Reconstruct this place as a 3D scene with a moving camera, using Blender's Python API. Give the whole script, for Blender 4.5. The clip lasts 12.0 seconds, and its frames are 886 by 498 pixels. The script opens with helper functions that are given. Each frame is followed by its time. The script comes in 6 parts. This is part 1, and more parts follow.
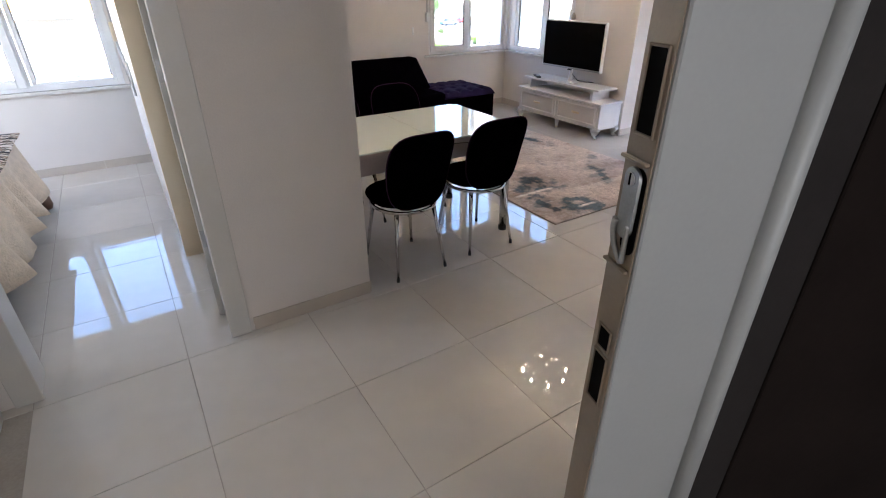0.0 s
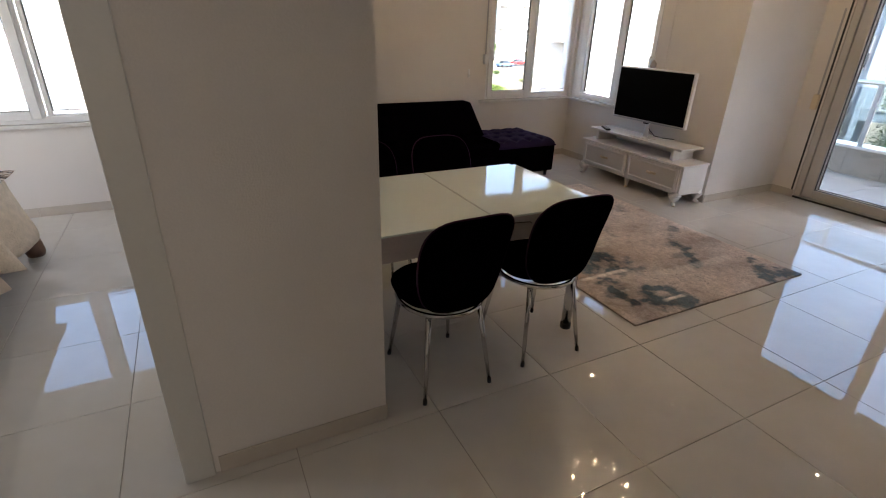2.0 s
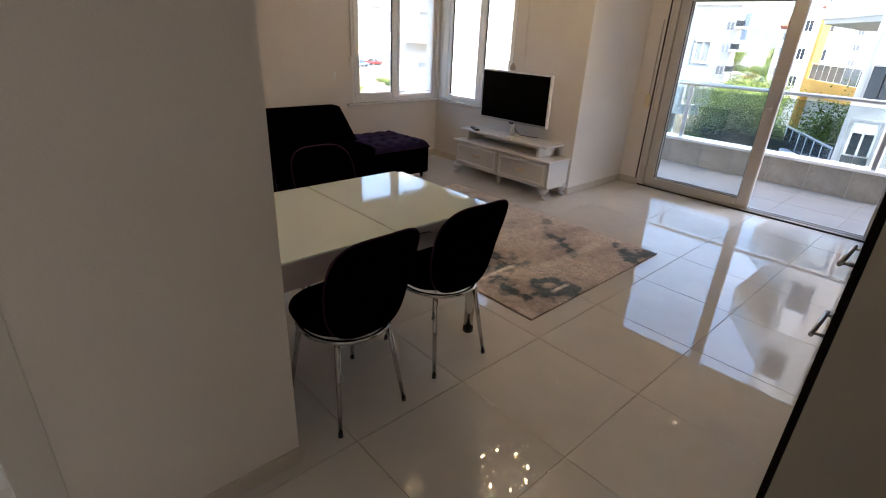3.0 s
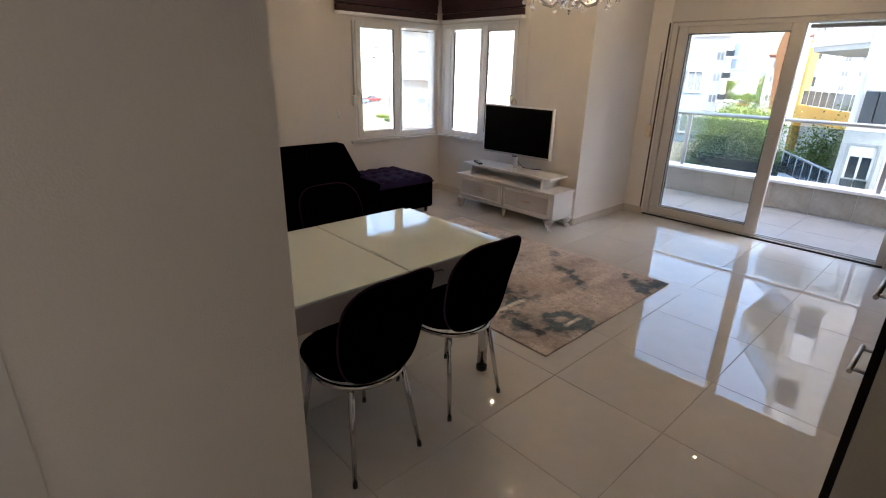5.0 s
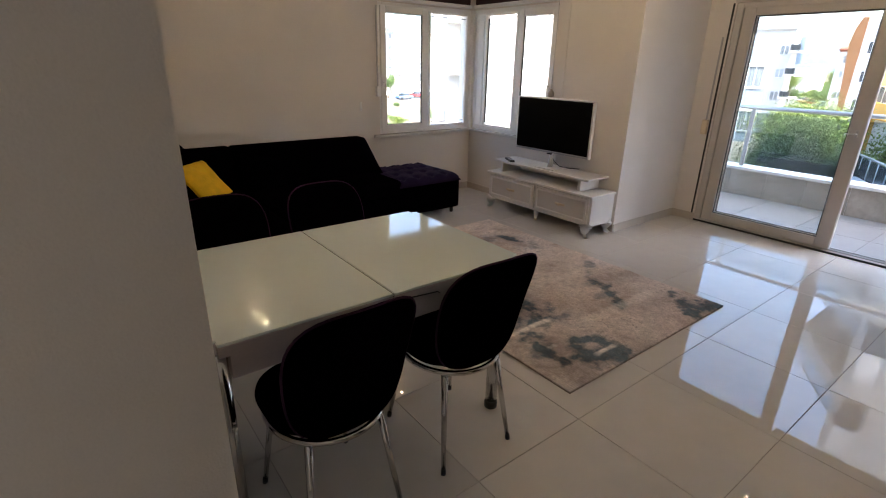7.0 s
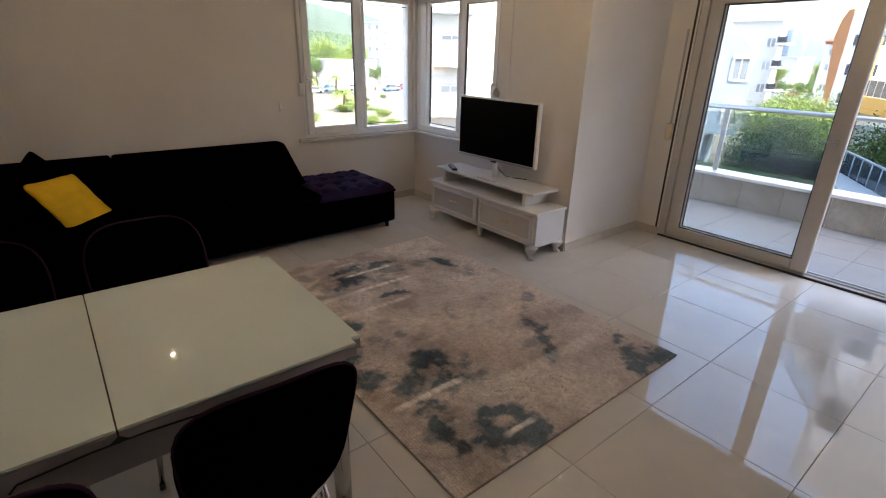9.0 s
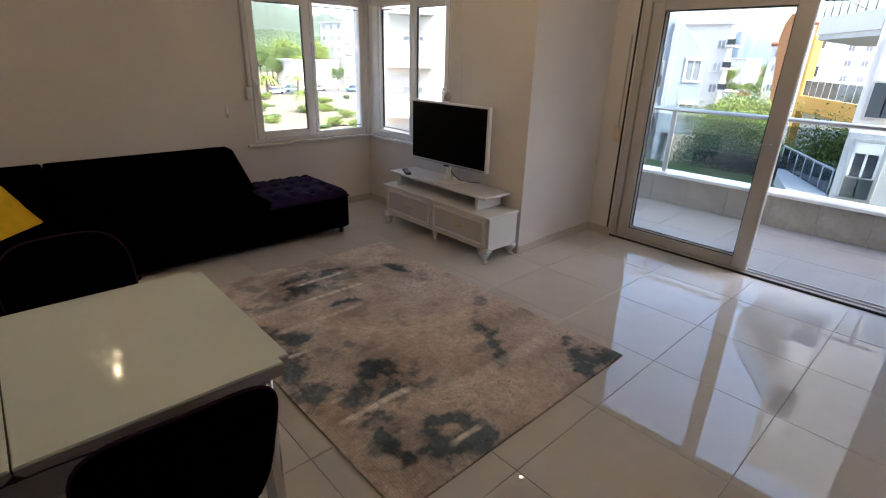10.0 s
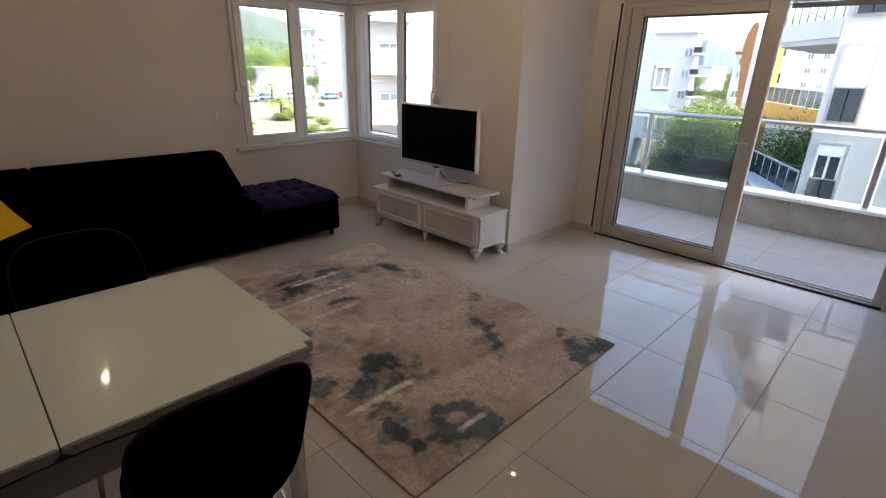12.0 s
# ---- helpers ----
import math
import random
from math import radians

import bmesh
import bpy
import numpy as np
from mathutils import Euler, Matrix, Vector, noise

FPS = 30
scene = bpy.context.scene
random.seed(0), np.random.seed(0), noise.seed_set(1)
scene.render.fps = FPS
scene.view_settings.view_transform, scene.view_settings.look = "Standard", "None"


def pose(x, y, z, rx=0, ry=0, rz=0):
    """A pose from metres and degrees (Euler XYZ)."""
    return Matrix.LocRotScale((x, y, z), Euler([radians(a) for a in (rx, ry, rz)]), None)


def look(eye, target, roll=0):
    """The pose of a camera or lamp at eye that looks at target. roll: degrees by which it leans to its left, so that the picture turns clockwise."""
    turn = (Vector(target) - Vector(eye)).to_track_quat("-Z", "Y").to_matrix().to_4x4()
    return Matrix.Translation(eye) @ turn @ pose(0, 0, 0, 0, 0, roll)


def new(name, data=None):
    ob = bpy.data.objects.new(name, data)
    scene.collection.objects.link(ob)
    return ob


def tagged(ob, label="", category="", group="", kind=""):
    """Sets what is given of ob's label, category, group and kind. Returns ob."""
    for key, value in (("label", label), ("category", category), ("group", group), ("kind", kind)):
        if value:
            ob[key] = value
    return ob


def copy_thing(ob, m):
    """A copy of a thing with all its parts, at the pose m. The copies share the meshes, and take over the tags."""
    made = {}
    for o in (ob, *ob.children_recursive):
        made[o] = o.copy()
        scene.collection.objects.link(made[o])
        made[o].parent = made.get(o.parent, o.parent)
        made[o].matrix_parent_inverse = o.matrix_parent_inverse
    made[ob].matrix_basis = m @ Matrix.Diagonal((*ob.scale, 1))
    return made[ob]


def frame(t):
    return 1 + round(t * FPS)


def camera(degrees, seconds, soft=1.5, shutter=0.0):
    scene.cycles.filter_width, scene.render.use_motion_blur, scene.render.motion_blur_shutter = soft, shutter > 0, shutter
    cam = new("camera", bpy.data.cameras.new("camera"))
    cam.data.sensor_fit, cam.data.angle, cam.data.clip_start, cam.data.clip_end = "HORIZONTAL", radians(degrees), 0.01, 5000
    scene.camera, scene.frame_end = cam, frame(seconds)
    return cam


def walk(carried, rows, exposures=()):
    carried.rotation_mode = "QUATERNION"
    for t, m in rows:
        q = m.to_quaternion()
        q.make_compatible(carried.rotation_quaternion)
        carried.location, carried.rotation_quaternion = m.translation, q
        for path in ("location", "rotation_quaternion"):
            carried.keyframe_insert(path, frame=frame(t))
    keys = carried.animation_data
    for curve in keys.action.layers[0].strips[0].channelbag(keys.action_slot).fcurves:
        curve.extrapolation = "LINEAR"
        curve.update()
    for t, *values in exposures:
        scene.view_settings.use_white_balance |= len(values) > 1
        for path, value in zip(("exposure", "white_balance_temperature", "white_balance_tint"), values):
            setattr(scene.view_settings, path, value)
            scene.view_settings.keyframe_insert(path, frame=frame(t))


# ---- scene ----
cam = camera(84.1, 12.0, soft=1.1)
PATH = [
    (0, (-0.037, -0.051, 1.569), (0.906, 1.435, 0.619), -0.1),
    (0.5, (0.13, 0.226, 1.537), (0.926, 1.827, 0.642), 0.1),
    (1, (0.241, 0.445, 1.511), (0.961, 2.102, 0.653), 0.4),
    (1.5, (0.333, 0.574, 1.527), (1.052, 2.243, 0.693), 1.1),
    (2, (0.356, 0.651, 1.53), (1.181, 2.275, 0.704), 1.6),
    (2.5, (0.281, 0.754, 1.541), (1.329, 2.244, 0.716), 2.5),
    (3, (0.302, 0.809, 1.554), (1.552, 2.143, 0.744), 2.8),
    (5, (0.296, 0.877, 1.564), (1.571, 2.254, 0.872), 1.3),
    (5.5, (0.307, 0.879, 1.554), (1.543, 2.292, 0.865), 1.4),
    (6, (0.367, 0.895, 1.542), (1.556, 2.345, 0.846), 1.1),
    (6.5, (0.513, 0.977, 1.493), (1.669, 2.452, 0.795), 1.3),
    (8.5, (1.336, 1.293, 1.497), (2.472, 2.765, 0.761), 1.4),
    (9, (1.52, 1.281, 1.533), (2.689, 2.727, 0.796), 1.4),
    (9.5, (1.636, 1.223, 1.562), (2.863, 2.618, 0.82), 1.5),
    (10, (1.625, 1.23, 1.565), (2.894, 2.592, 0.832), 1.6),
    (10.5, (1.574, 1.276, 1.562), (2.856, 2.635, 0.847), 1.6),
    (11, (1.542, 1.302, 1.553), (2.821, 2.664, 0.84), 1.6),
    (11.5, (1.523, 1.292, 1.54), (2.815, 2.645, 0.833), 1.6),
    (12, (1.478, 1.242, 1.532), (2.818, 2.549, 0.827), 1.6),
]
EXPOSURES = [(0, 4.0, 5550, 10), (0.5, 3.45, 5950, 10), (1, 3.25, 6250, 10), (1.5, 3.25, 6350, 10), (6.5, 3.24, 6300, 10), (8.5, 3.1, 6250, 10), (9.5, 2.93, 6300, 10), (12, 2.82, 6350, 10)]
walk(cam, [(t, look(eye, target, roll)) for t, eye, target, roll in PATH], EXPOSURES)

# ---- world and sun ----
SUN_EL, SUN_AZ = 50.0, 185.0  # degrees above the horizon; degrees clockwise from +y
world = bpy.data.worlds.new("sky")
scene.world = world
world.use_nodes = True
wn = world.node_tree
sky = wn.nodes.new("ShaderNodeTexSky")
sky.sky_type = "NISHITA"
sky.sun_disc = False
sky.sun_elevation, sky.sun_rotation = radians(SUN_EL), radians(SUN_AZ)
sky.air_density, sky.dust_density = 1.0, 4.0
wn.links.new(sky.outputs[0], wn.nodes["Background"].inputs[0])
wn.nodes["Background"].inputs[1].default_value = 0.15
sun = new("sun", bpy.data.lights.new("sun", "SUN"))
sun.data.energy, sun.data.angle, sun.data.color = 2.1, radians(0.6), (1.0, 0.95, 0.88)
_a, _e = radians(SUN_AZ), radians(SUN_EL)
sun.matrix_world = look((0, 0, 30), (-math.sin(_a) * math.cos(_e), -math.cos(_a) * math.cos(_e), 30 - math.sin(_e)))

# fill lamp for light from behind the walk, in an unseen, added window opening
hall_fill = new("hall_fill_light", bpy.data.lights.new("hall_fill_light", "AREA"))
hall_fill.data.shape, hall_fill.data.size, hall_fill.data.size_y = "RECTANGLE", 1.3, 1.2
hall_fill.data.energy, hall_fill.data.color = 1.35, (1.0, 0.9, 0.8)
hall_fill.matrix_world = look((0.45, -1.84, 1.5), (0.45, 2.0, 1.3))

# fill lamp added to brighten the bedroom, in an unseen opening round the corner
bedroom_fill = new("bedroom_fill_light", bpy.data.lights.new("bedroom_fill_light", "AREA"))
bedroom_fill.data.shape, bedroom_fill.data.size, bedroom_fill.data.size_y = "RECTANGLE", 1.4, 1.3
bedroom_fill.data.energy, bedroom_fill.data.color = 3.4, (1.0, 0.96, 0.9)
bedroom_fill.matrix_world = look((-3.24, 4.1, 1.45), (0.0, 4.1, 1.0))


# ---- materials ----
def mat(name, color, rough=0.6, metal=0.0, vary=0.12, scale=3.0, fine=60.0, bump=0.1, dist=0.002,
        spec=0.5, sheen=0.0, coat=0.0, per_object=0.0, island=0.0, emit=None, power=0.0):
    m = bpy.data.materials.new(name)
    m.use_nodes = True
    nt = m.node_tree
    b = nt.nodes["Principled BSDF"]
    tc = nt.nodes.new("ShaderNodeTexCoord")
    n1 = nt.nodes.new("ShaderNodeTexNoise")
    n1.inputs["Scale"].default_value, n1.inputs["Detail"].default_value = scale, 4
    n2 = nt.nodes.new("ShaderNodeTexNoise")
    n2.inputs["Scale"].default_value, n2.inputs["Detail"].default_value = fine, 3
    nt.links.new(tc.outputs["Object"], n1.inputs["Vector"])
    nt.links.new(tc.outputs["Object"], n2.inputs["Vector"])
    add = nt.nodes.new("ShaderNodeMath")
    add.operation = "MULTIPLY_ADD"
    nt.links.new(n2.outputs["Fac"], add.inputs[0])
    add.inputs[1].default_value = 0.5
    nt.links.new(n1.outputs["Fac"], add.inputs[2])
    mr = nt.nodes.new("ShaderNodeMapRange")
    mr.inputs["From Min"].default_value, mr.inputs["From Max"].default_value = 0.45, 1.05
    mr.inputs["To Min"].default_value, mr.inputs["To Max"].default_value = 1 - vary, 1 + vary
    nt.links.new(add.outputs[0], mr.inputs["Value"])
    last = mr.outputs[0]
    if per_object or island:
        src = nt.nodes.new("ShaderNodeObjectInfo" if per_object else "ShaderNodeNewGeometry")
        r = nt.nodes.new("ShaderNodeMapRange")
        k = per_object or island
        r.inputs["To Min"].default_value, r.inputs["To Max"].default_value = 1 - k, 1 + k
        nt.links.new(src.outputs["Random" if per_object else "Random Per Island"], r.inputs["Value"])
        mu = nt.nodes.new("ShaderNodeMath")
        mu.operation = "MULTIPLY"
        nt.links.new(last, mu.inputs[0])
        nt.links.new(r.outputs[0], mu.inputs[1])
        last = mu.outputs[0]
    vm = nt.nodes.new("ShaderNodeVectorMath")
    vm.operation = "SCALE"
    vm.inputs[0].default_value = color
    nt.links.new(last, vm.inputs["Scale"])
    nt.links.new(vm.outputs[0], b.inputs["Base Color"])
    b.inputs["Roughness"].default_value, b.inputs["Metallic"].default_value = rough, metal
    b.inputs["Specular IOR Level"].default_value = spec
    if sheen:
        b.inputs["Sheen Weight"].default_value = sheen
        b.inputs["Sheen Tint"].default_value = (0.35, 0.2, 0.6, 1)
    if coat:
        b.inputs["Coat Weight"].default_value, b.inputs["Coat Roughness"].default_value = coat, 0.02
    if bump:
        bp = nt.nodes.new("ShaderNodeBump")
        bp.inputs["Strength"].default_value, bp.inputs["Distance"].default_value = bump, dist
        nt.links.new(n2.outputs["Fac"], bp.inputs["Height"])
        nt.links.new(bp.outputs[0], b.inputs["Normal"])
    if emit:
        b.inputs["Emission Color"].default_value = (*emit, 1)
        b.inputs["Emission Strength"].default_value = power
    return m


def glass_mat(name, tint, rough=0.0):
    m = bpy.data.materials.new(name)
    m.use_nodes = True
    b = m.node_tree.nodes["Principled BSDF"]
    b.inputs["Base Color"].default_value = (*tint, 1)
    b.inputs["Roughness"].default_value, b.inputs["IOR"].default_value = rough, 1.45
    b.inputs["Transmission Weight"].default_value = 1.0
    return m


WALL = mat("wall_paint", (0.71, 0.665, 0.625), 0.75, vary=0.065, scale=1.6, fine=150, bump=0.65, dist=0.002)
CEIL = mat("ceiling_paint", (0.85, 0.84, 0.82), 0.85, vary=0.02, fine=200, bump=0.05)
TILE = mat("polished_porcelain", (0.63, 0.595, 0.55), 0.004, vary=0.05, scale=2.2, fine=9, bump=0.0, spec=0.6, per_object=0.025)
GROUT = mat("grout", (0.4, 0.36, 0.315), 0.85, vary=0.2, fine=120)
SKIRT = mat("skirting_tile", (0.56, 0.5, 0.435), 0.12, vary=0.06, scale=3, fine=14, bump=0.01, island=0.03)
PVC = mat("white_pvc", (0.8, 0.8, 0.8), 0.28, vary=0.02, scale=2, fine=40, bump=0.01)
# white PVC darkened: the door's backlit shade is painted into the colour
PVC_BACKLIT = mat("backlit_white_pvc", (0.52, 0.49, 0.46), 0.32, vary=0.05, scale=2, fine=40, bump=0.01)
GASKET = mat("rubber_gasket", (0.015, 0.015, 0.016), 0.6, vary=0.1)
GLASS = glass_mat("window_glass", (0.9, 0.93, 0.94))
RAIL_GLASS = glass_mat("smoked_rail_glass", (0.48, 0.56, 0.6))
MARBLE = mat("white_marble", (0.7, 0.68, 0.65), 0.18, vary=0.14, scale=7, fine=30, bump=0.02)
STONE = mat("parapet_stone", (0.29, 0.255, 0.215), 0.4, vary=0.28, scale=4.5, fine=22, bump=0.05, per_object=0.05)
BALC_TILE = mat("balcony_tile", (0.25, 0.24, 0.23), 0.4, vary=0.1, scale=3, fine=30, bump=0.03, per_object=0.03)
BLIND = mat("burgundy_blind", (0.03, 0.006, 0.01), 0.7, vary=0.2, fine=300, bump=0.2)
LAC_PANEL = mat("aged_white_panel", (0.56, 0.53, 0.51), 0.35, vary=0.06, scale=4, fine=60, bump=0.02)
WHITE_LAC = mat("white_lacquer", (0.76, 0.74, 0.73), 0.25, vary=0.03, scale=3, fine=50, bump=0.01)
GILT = mat("gilt", (0.6, 0.5, 0.36), 0.4, metal=0.6, vary=0.15, fine=90)
SCREEN = mat("tv_screen", (0.003, 0.003, 0.0035), 0.25, vary=0.05, bump=0.0, spec=0.04)
BLACK = mat("black_plastic", (0.012, 0.012, 0.013), 0.45, vary=0.1)
# near-black paint for flat plates that show the shade inside lock recesses
RECESS_SHADE = mat("painted_recess_shade", (0.003, 0.003, 0.003), 0.9, vary=0.1, bump=0.0, spec=0.05)
CHROME = mat("chrome", (0.6, 0.59, 0.58), 0.12, metal=1.0, vary=0.05, bump=0.01)
STEEL = mat("brushed_steel", (0.5, 0.5, 0.5), 0.3, metal=1.0, vary=0.08, fine=200, bump=0.02)
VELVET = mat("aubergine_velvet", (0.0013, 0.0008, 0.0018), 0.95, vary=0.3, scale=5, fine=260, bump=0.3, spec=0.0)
# lit copy of the velvet: grazing window light put into colour and sheen
CHAISE_LIT = mat("window_lit_velvet", (0.016, 0.009, 0.03), 0.85, vary=0.3, scale=6, fine=260, bump=0.3, spec=0.08, sheen=0.05)
PIPING = mat("plum_piping", (0.035, 0.014, 0.036), 0.85, vary=0.2, fine=200, spec=0.08)
YELLOW = mat("mustard_plush", (0.95, 0.56, 0.012), 0.9, vary=0.18, scale=9, fine=320, bump=0.6, dist=0.004)
TABLE_GLASS = mat("cream_table_glass", (0.7, 0.77, 0.74), 0.05, vary=0.02, scale=1.5, fine=20, bump=0.0, spec=0.5)
APRON = mat("lilac_grey_laminate", (0.44, 0.385, 0.39), 0.5, vary=0.08, fine=80)
CAB = mat("beige_laminate", (0.36, 0.31, 0.25), 0.5, vary=0.06, scale=2, fine=120)
CREAM = mat("cream_laminate", (0.7, 0.59, 0.42), 0.55, vary=0.05, scale=2, fine=120)
DOORWHITE = mat("door_paint", (0.62, 0.6, 0.56), 0.4, vary=0.04, scale=2, fine=100, bump=0.04)
EDGE_BROWN = mat("bronzed_lock_edge", (0.25, 0.2, 0.145), 0.4, metal=0.2, vary=0.12, scale=8, fine=160)
LEAF_GREY = mat("grey_door_skin", (0.32, 0.335, 0.335), 0.4, vary=0.05, scale=3, fine=100)
LEAF_BAND = mat("dark_grey_door_band", (0.019, 0.017, 0.017), 0.6, spec=0.1, vary=0.15, scale=5, fine=90)
LATCH = mat("dull_dark_steel", (0.36, 0.37, 0.36), 0.42, metal=1.0, vary=0.15, scale=9, fine=200, bump=0.03)
LEAF_DARK = mat("dark_walnut_panel", (0.012, 0.009, 0.008), 0.75, spec=0.04, vary=0.25, scale=4, fine=70)
SPREAD = mat("cream_bedspread", (0.7, 0.58, 0.45), 0.85, vary=0.12, scale=22, fine=90, bump=1.0, dist=0.007)
BEDWOOD = mat("brown_bed_base", (0.12, 0.06, 0.035), 0.5, vary=0.2)
RENDER_W = mat("white_render", (0.54, 0.535, 0.53), 0.8, vary=0.05, scale=0.6, fine=8)
# shaded copy of the white render, bluish shade put into its colour
RENDER_SHADED = mat("shaded_white_render", (0.27, 0.32, 0.37), 0.8, vary=0.05, scale=0.6, fine=8)
RENDER_Y = mat("yellow_render", (0.5, 0.28, 0.06), 0.8, vary=0.06, scale=0.6, fine=8)
RENDER_BR = mat("brown_render", (0.26, 0.12, 0.05), 0.8, vary=0.08, scale=0.6, fine=8)
TRIM_GREY = mat("grey_window_surround", (0.4, 0.4, 0.41), 0.7, vary=0.06)
# paler pane for outer facades: the washed-out glare is painted into its colour
WASHED_PANE = mat("washed_out_window_pane", (0.24, 0.27, 0.29), 0.2, vary=0.2, scale=0.7, fine=5, bump=0.0, per_object=0.3)
DARKPANE = mat("dark_window_pane", (0.04, 0.05, 0.06), 0.08, vary=0.1, bump=0.0)
ROOF = mat("roof_tiles", (0.3, 0.11, 0.07), 0.8, vary=0.2, fine=10)
GROUND = mat("dry_ground", (0.15, 0.125, 0.085), 0.95, vary=0.25, scale=0.15, fine=2.0, bump=0.3, dist=0.05)
LAWN = mat("mown_grass", (0.05, 0.09, 0.02), 0.9, vary=0.3, scale=1.5, fine=30, bump=0.6, dist=0.03)
FENCE = mat("dark_fence_panel", (0.02, 0.025, 0.03), 0.25, vary=0.15, scale=2, fine=30, bump=0.0)
ASPHALT = mat("asphalt", (0.09, 0.09, 0.09), 0.9, vary=0.2, scale=0.5, fine=20)
LEAVES = mat("leaves", (0.075, 0.125, 0.032), 0.65, vary=0.25, scale=0.8, fine=5, bump=0.0, island=0.45)
LEAVES_L = mat("light_leaves", (0.14, 0.19, 0.035), 0.65, vary=0.25, scale=0.8, fine=5, bump=0.0, island=0.45)
BARK = mat("bark", (0.13, 0.09, 0.06), 0.9, vary=0.3, scale=4, fine=30, bump=0.5)
WOODS = mat("far_woods", (0.045, 0.07, 0.035), 0.95, vary=0.5, scale=0.08, fine=0.7, bump=1.0, dist=2.0)
# both hill colours have distance haze painted in
HILL_N = mat("haze_tinted_wooded_hill", (0.055, 0.075, 0.06), 1.0, vary=0.25, scale=0.012, fine=0.09, bump=0.0)
HILL = mat("haze_tinted_hill", (0.1, 0.13, 0.165), 1.0, vary=0.06, scale=0.01, fine=0.1)
PAINT_R = mat("red_car_paint", (0.4, 0.03, 0.03), 0.25, vary=0.05)
PAINT_W = mat("white_car_paint", (0.7, 0.7, 0.7), 0.25, vary=0.05)
PAINT_B = mat("blue_car_paint", (0.12, 0.2, 0.35), 0.25, vary=0.05)
BULB = mat("lit_candle_bulb", (0.9, 0.8, 0.6), 0.3, vary=0.02, emit=(1.0, 0.7, 0.38), power=43)
SPOT = mat("lit_spot_lens", (0.9, 0.85, 0.7), 0.3, vary=0.02, emit=(1.0, 0.8, 0.5), power=90)
CRYSTAL = glass_mat("crystal", (0.95, 0.95, 0.95))


# ---- mesh helpers ----
def bx(bm, x0, x1, y0, y1, z0, z1, bev=0.0, m=None, seg=1):
    r = bmesh.ops.create_cube(bm, size=1.0)
    vs = r["verts"]
    for v in vs:
        v.co = Vector((x0 + (v.co.x + 0.5) * (x1 - x0), y0 + (v.co.y + 0.5) * (y1 - y0), z0 + (v.co.z + 0.5) * (z1 - z0)))
        if m:
            v.co = m @ v.co
    if bev:
        es = {e for v in vs for e in v.link_edges}
        bmesh.ops.bevel(bm, geom=list(es), offset=bev, segments=seg, affect="EDGES", profile=0.5)
    return bm


def box(*a, **k):
    return bx(bmesh.new(), *a, **k)


def tube(bm, pts, radii, seg=10, caps=True):
    """A round tube through points, with a radius at each."""
    rings = []
    up = Vector((0.13, 0.31, 0.94))
    for i, p in enumerate(pts):
        p = Vector(p)
        d = (Vector(pts[min(i + 1, len(pts) - 1)]) - Vector(pts[max(i - 1, 0)])).normalized()
        a = d.cross(up)
        if a.length < 0.05:
            a = d.cross(Vector((1, 0, 0)))
        a.normalize()
        b = d.cross(a)
        r = radii[i] if isinstance(radii, (list, tuple)) else radii
        rings.append([bm.verts.new(p + r * (math.cos(k * 2 * math.pi / seg) * a + math.sin(k * 2 * math.pi / seg) * b)) for k in range(seg)])
    for r0, r1 in zip(rings, rings[1:]):
        for k in range(seg):
            f = bm.faces.new((r0[k], r0[(k + 1) % seg], r1[(k + 1) % seg], r1[k]))
            f.smooth = True
    if caps:
        bm.faces.new(rings[0][::-1])
        bm.faces.new(rings[-1])
    return bm


def ball(bm, c, r, seg=10):
    res = bmesh.ops.create_uvsphere(bm, u_segments=seg, v_segments=max(5, seg // 2 + 1), radius=r)
    for v in res["verts"]:
        v.co += Vector(c)
        for f in v.link_faces:
            f.smooth = True
    return bm


def mesh_of(name, bm, material):
    bmesh.ops.recalc_face_normals(bm, faces=bm.faces)
    me = bpy.data.meshes.new(name)
    bm.to_mesh(me)
    bm.free()
    me.materials.append(material)
    return me


def part(name, bm, material, parent=None, label=""):
    ob = new(name, mesh_of(name, bm, material))
    if parent:
        ob.parent = parent
    return tagged(ob, label)


def thing(name, m=None, label="", category="", group="", kind=""):
    ob = new(name)
    ob.empty_display_size = 0.1
    if m is not None:
        ob.matrix_basis = m
    return tagged(ob, label, category, group, kind)


def struct(name, bm, material, label, category="wall"):
    return tagged(part(name, bm, material), label, category, kind="structure")


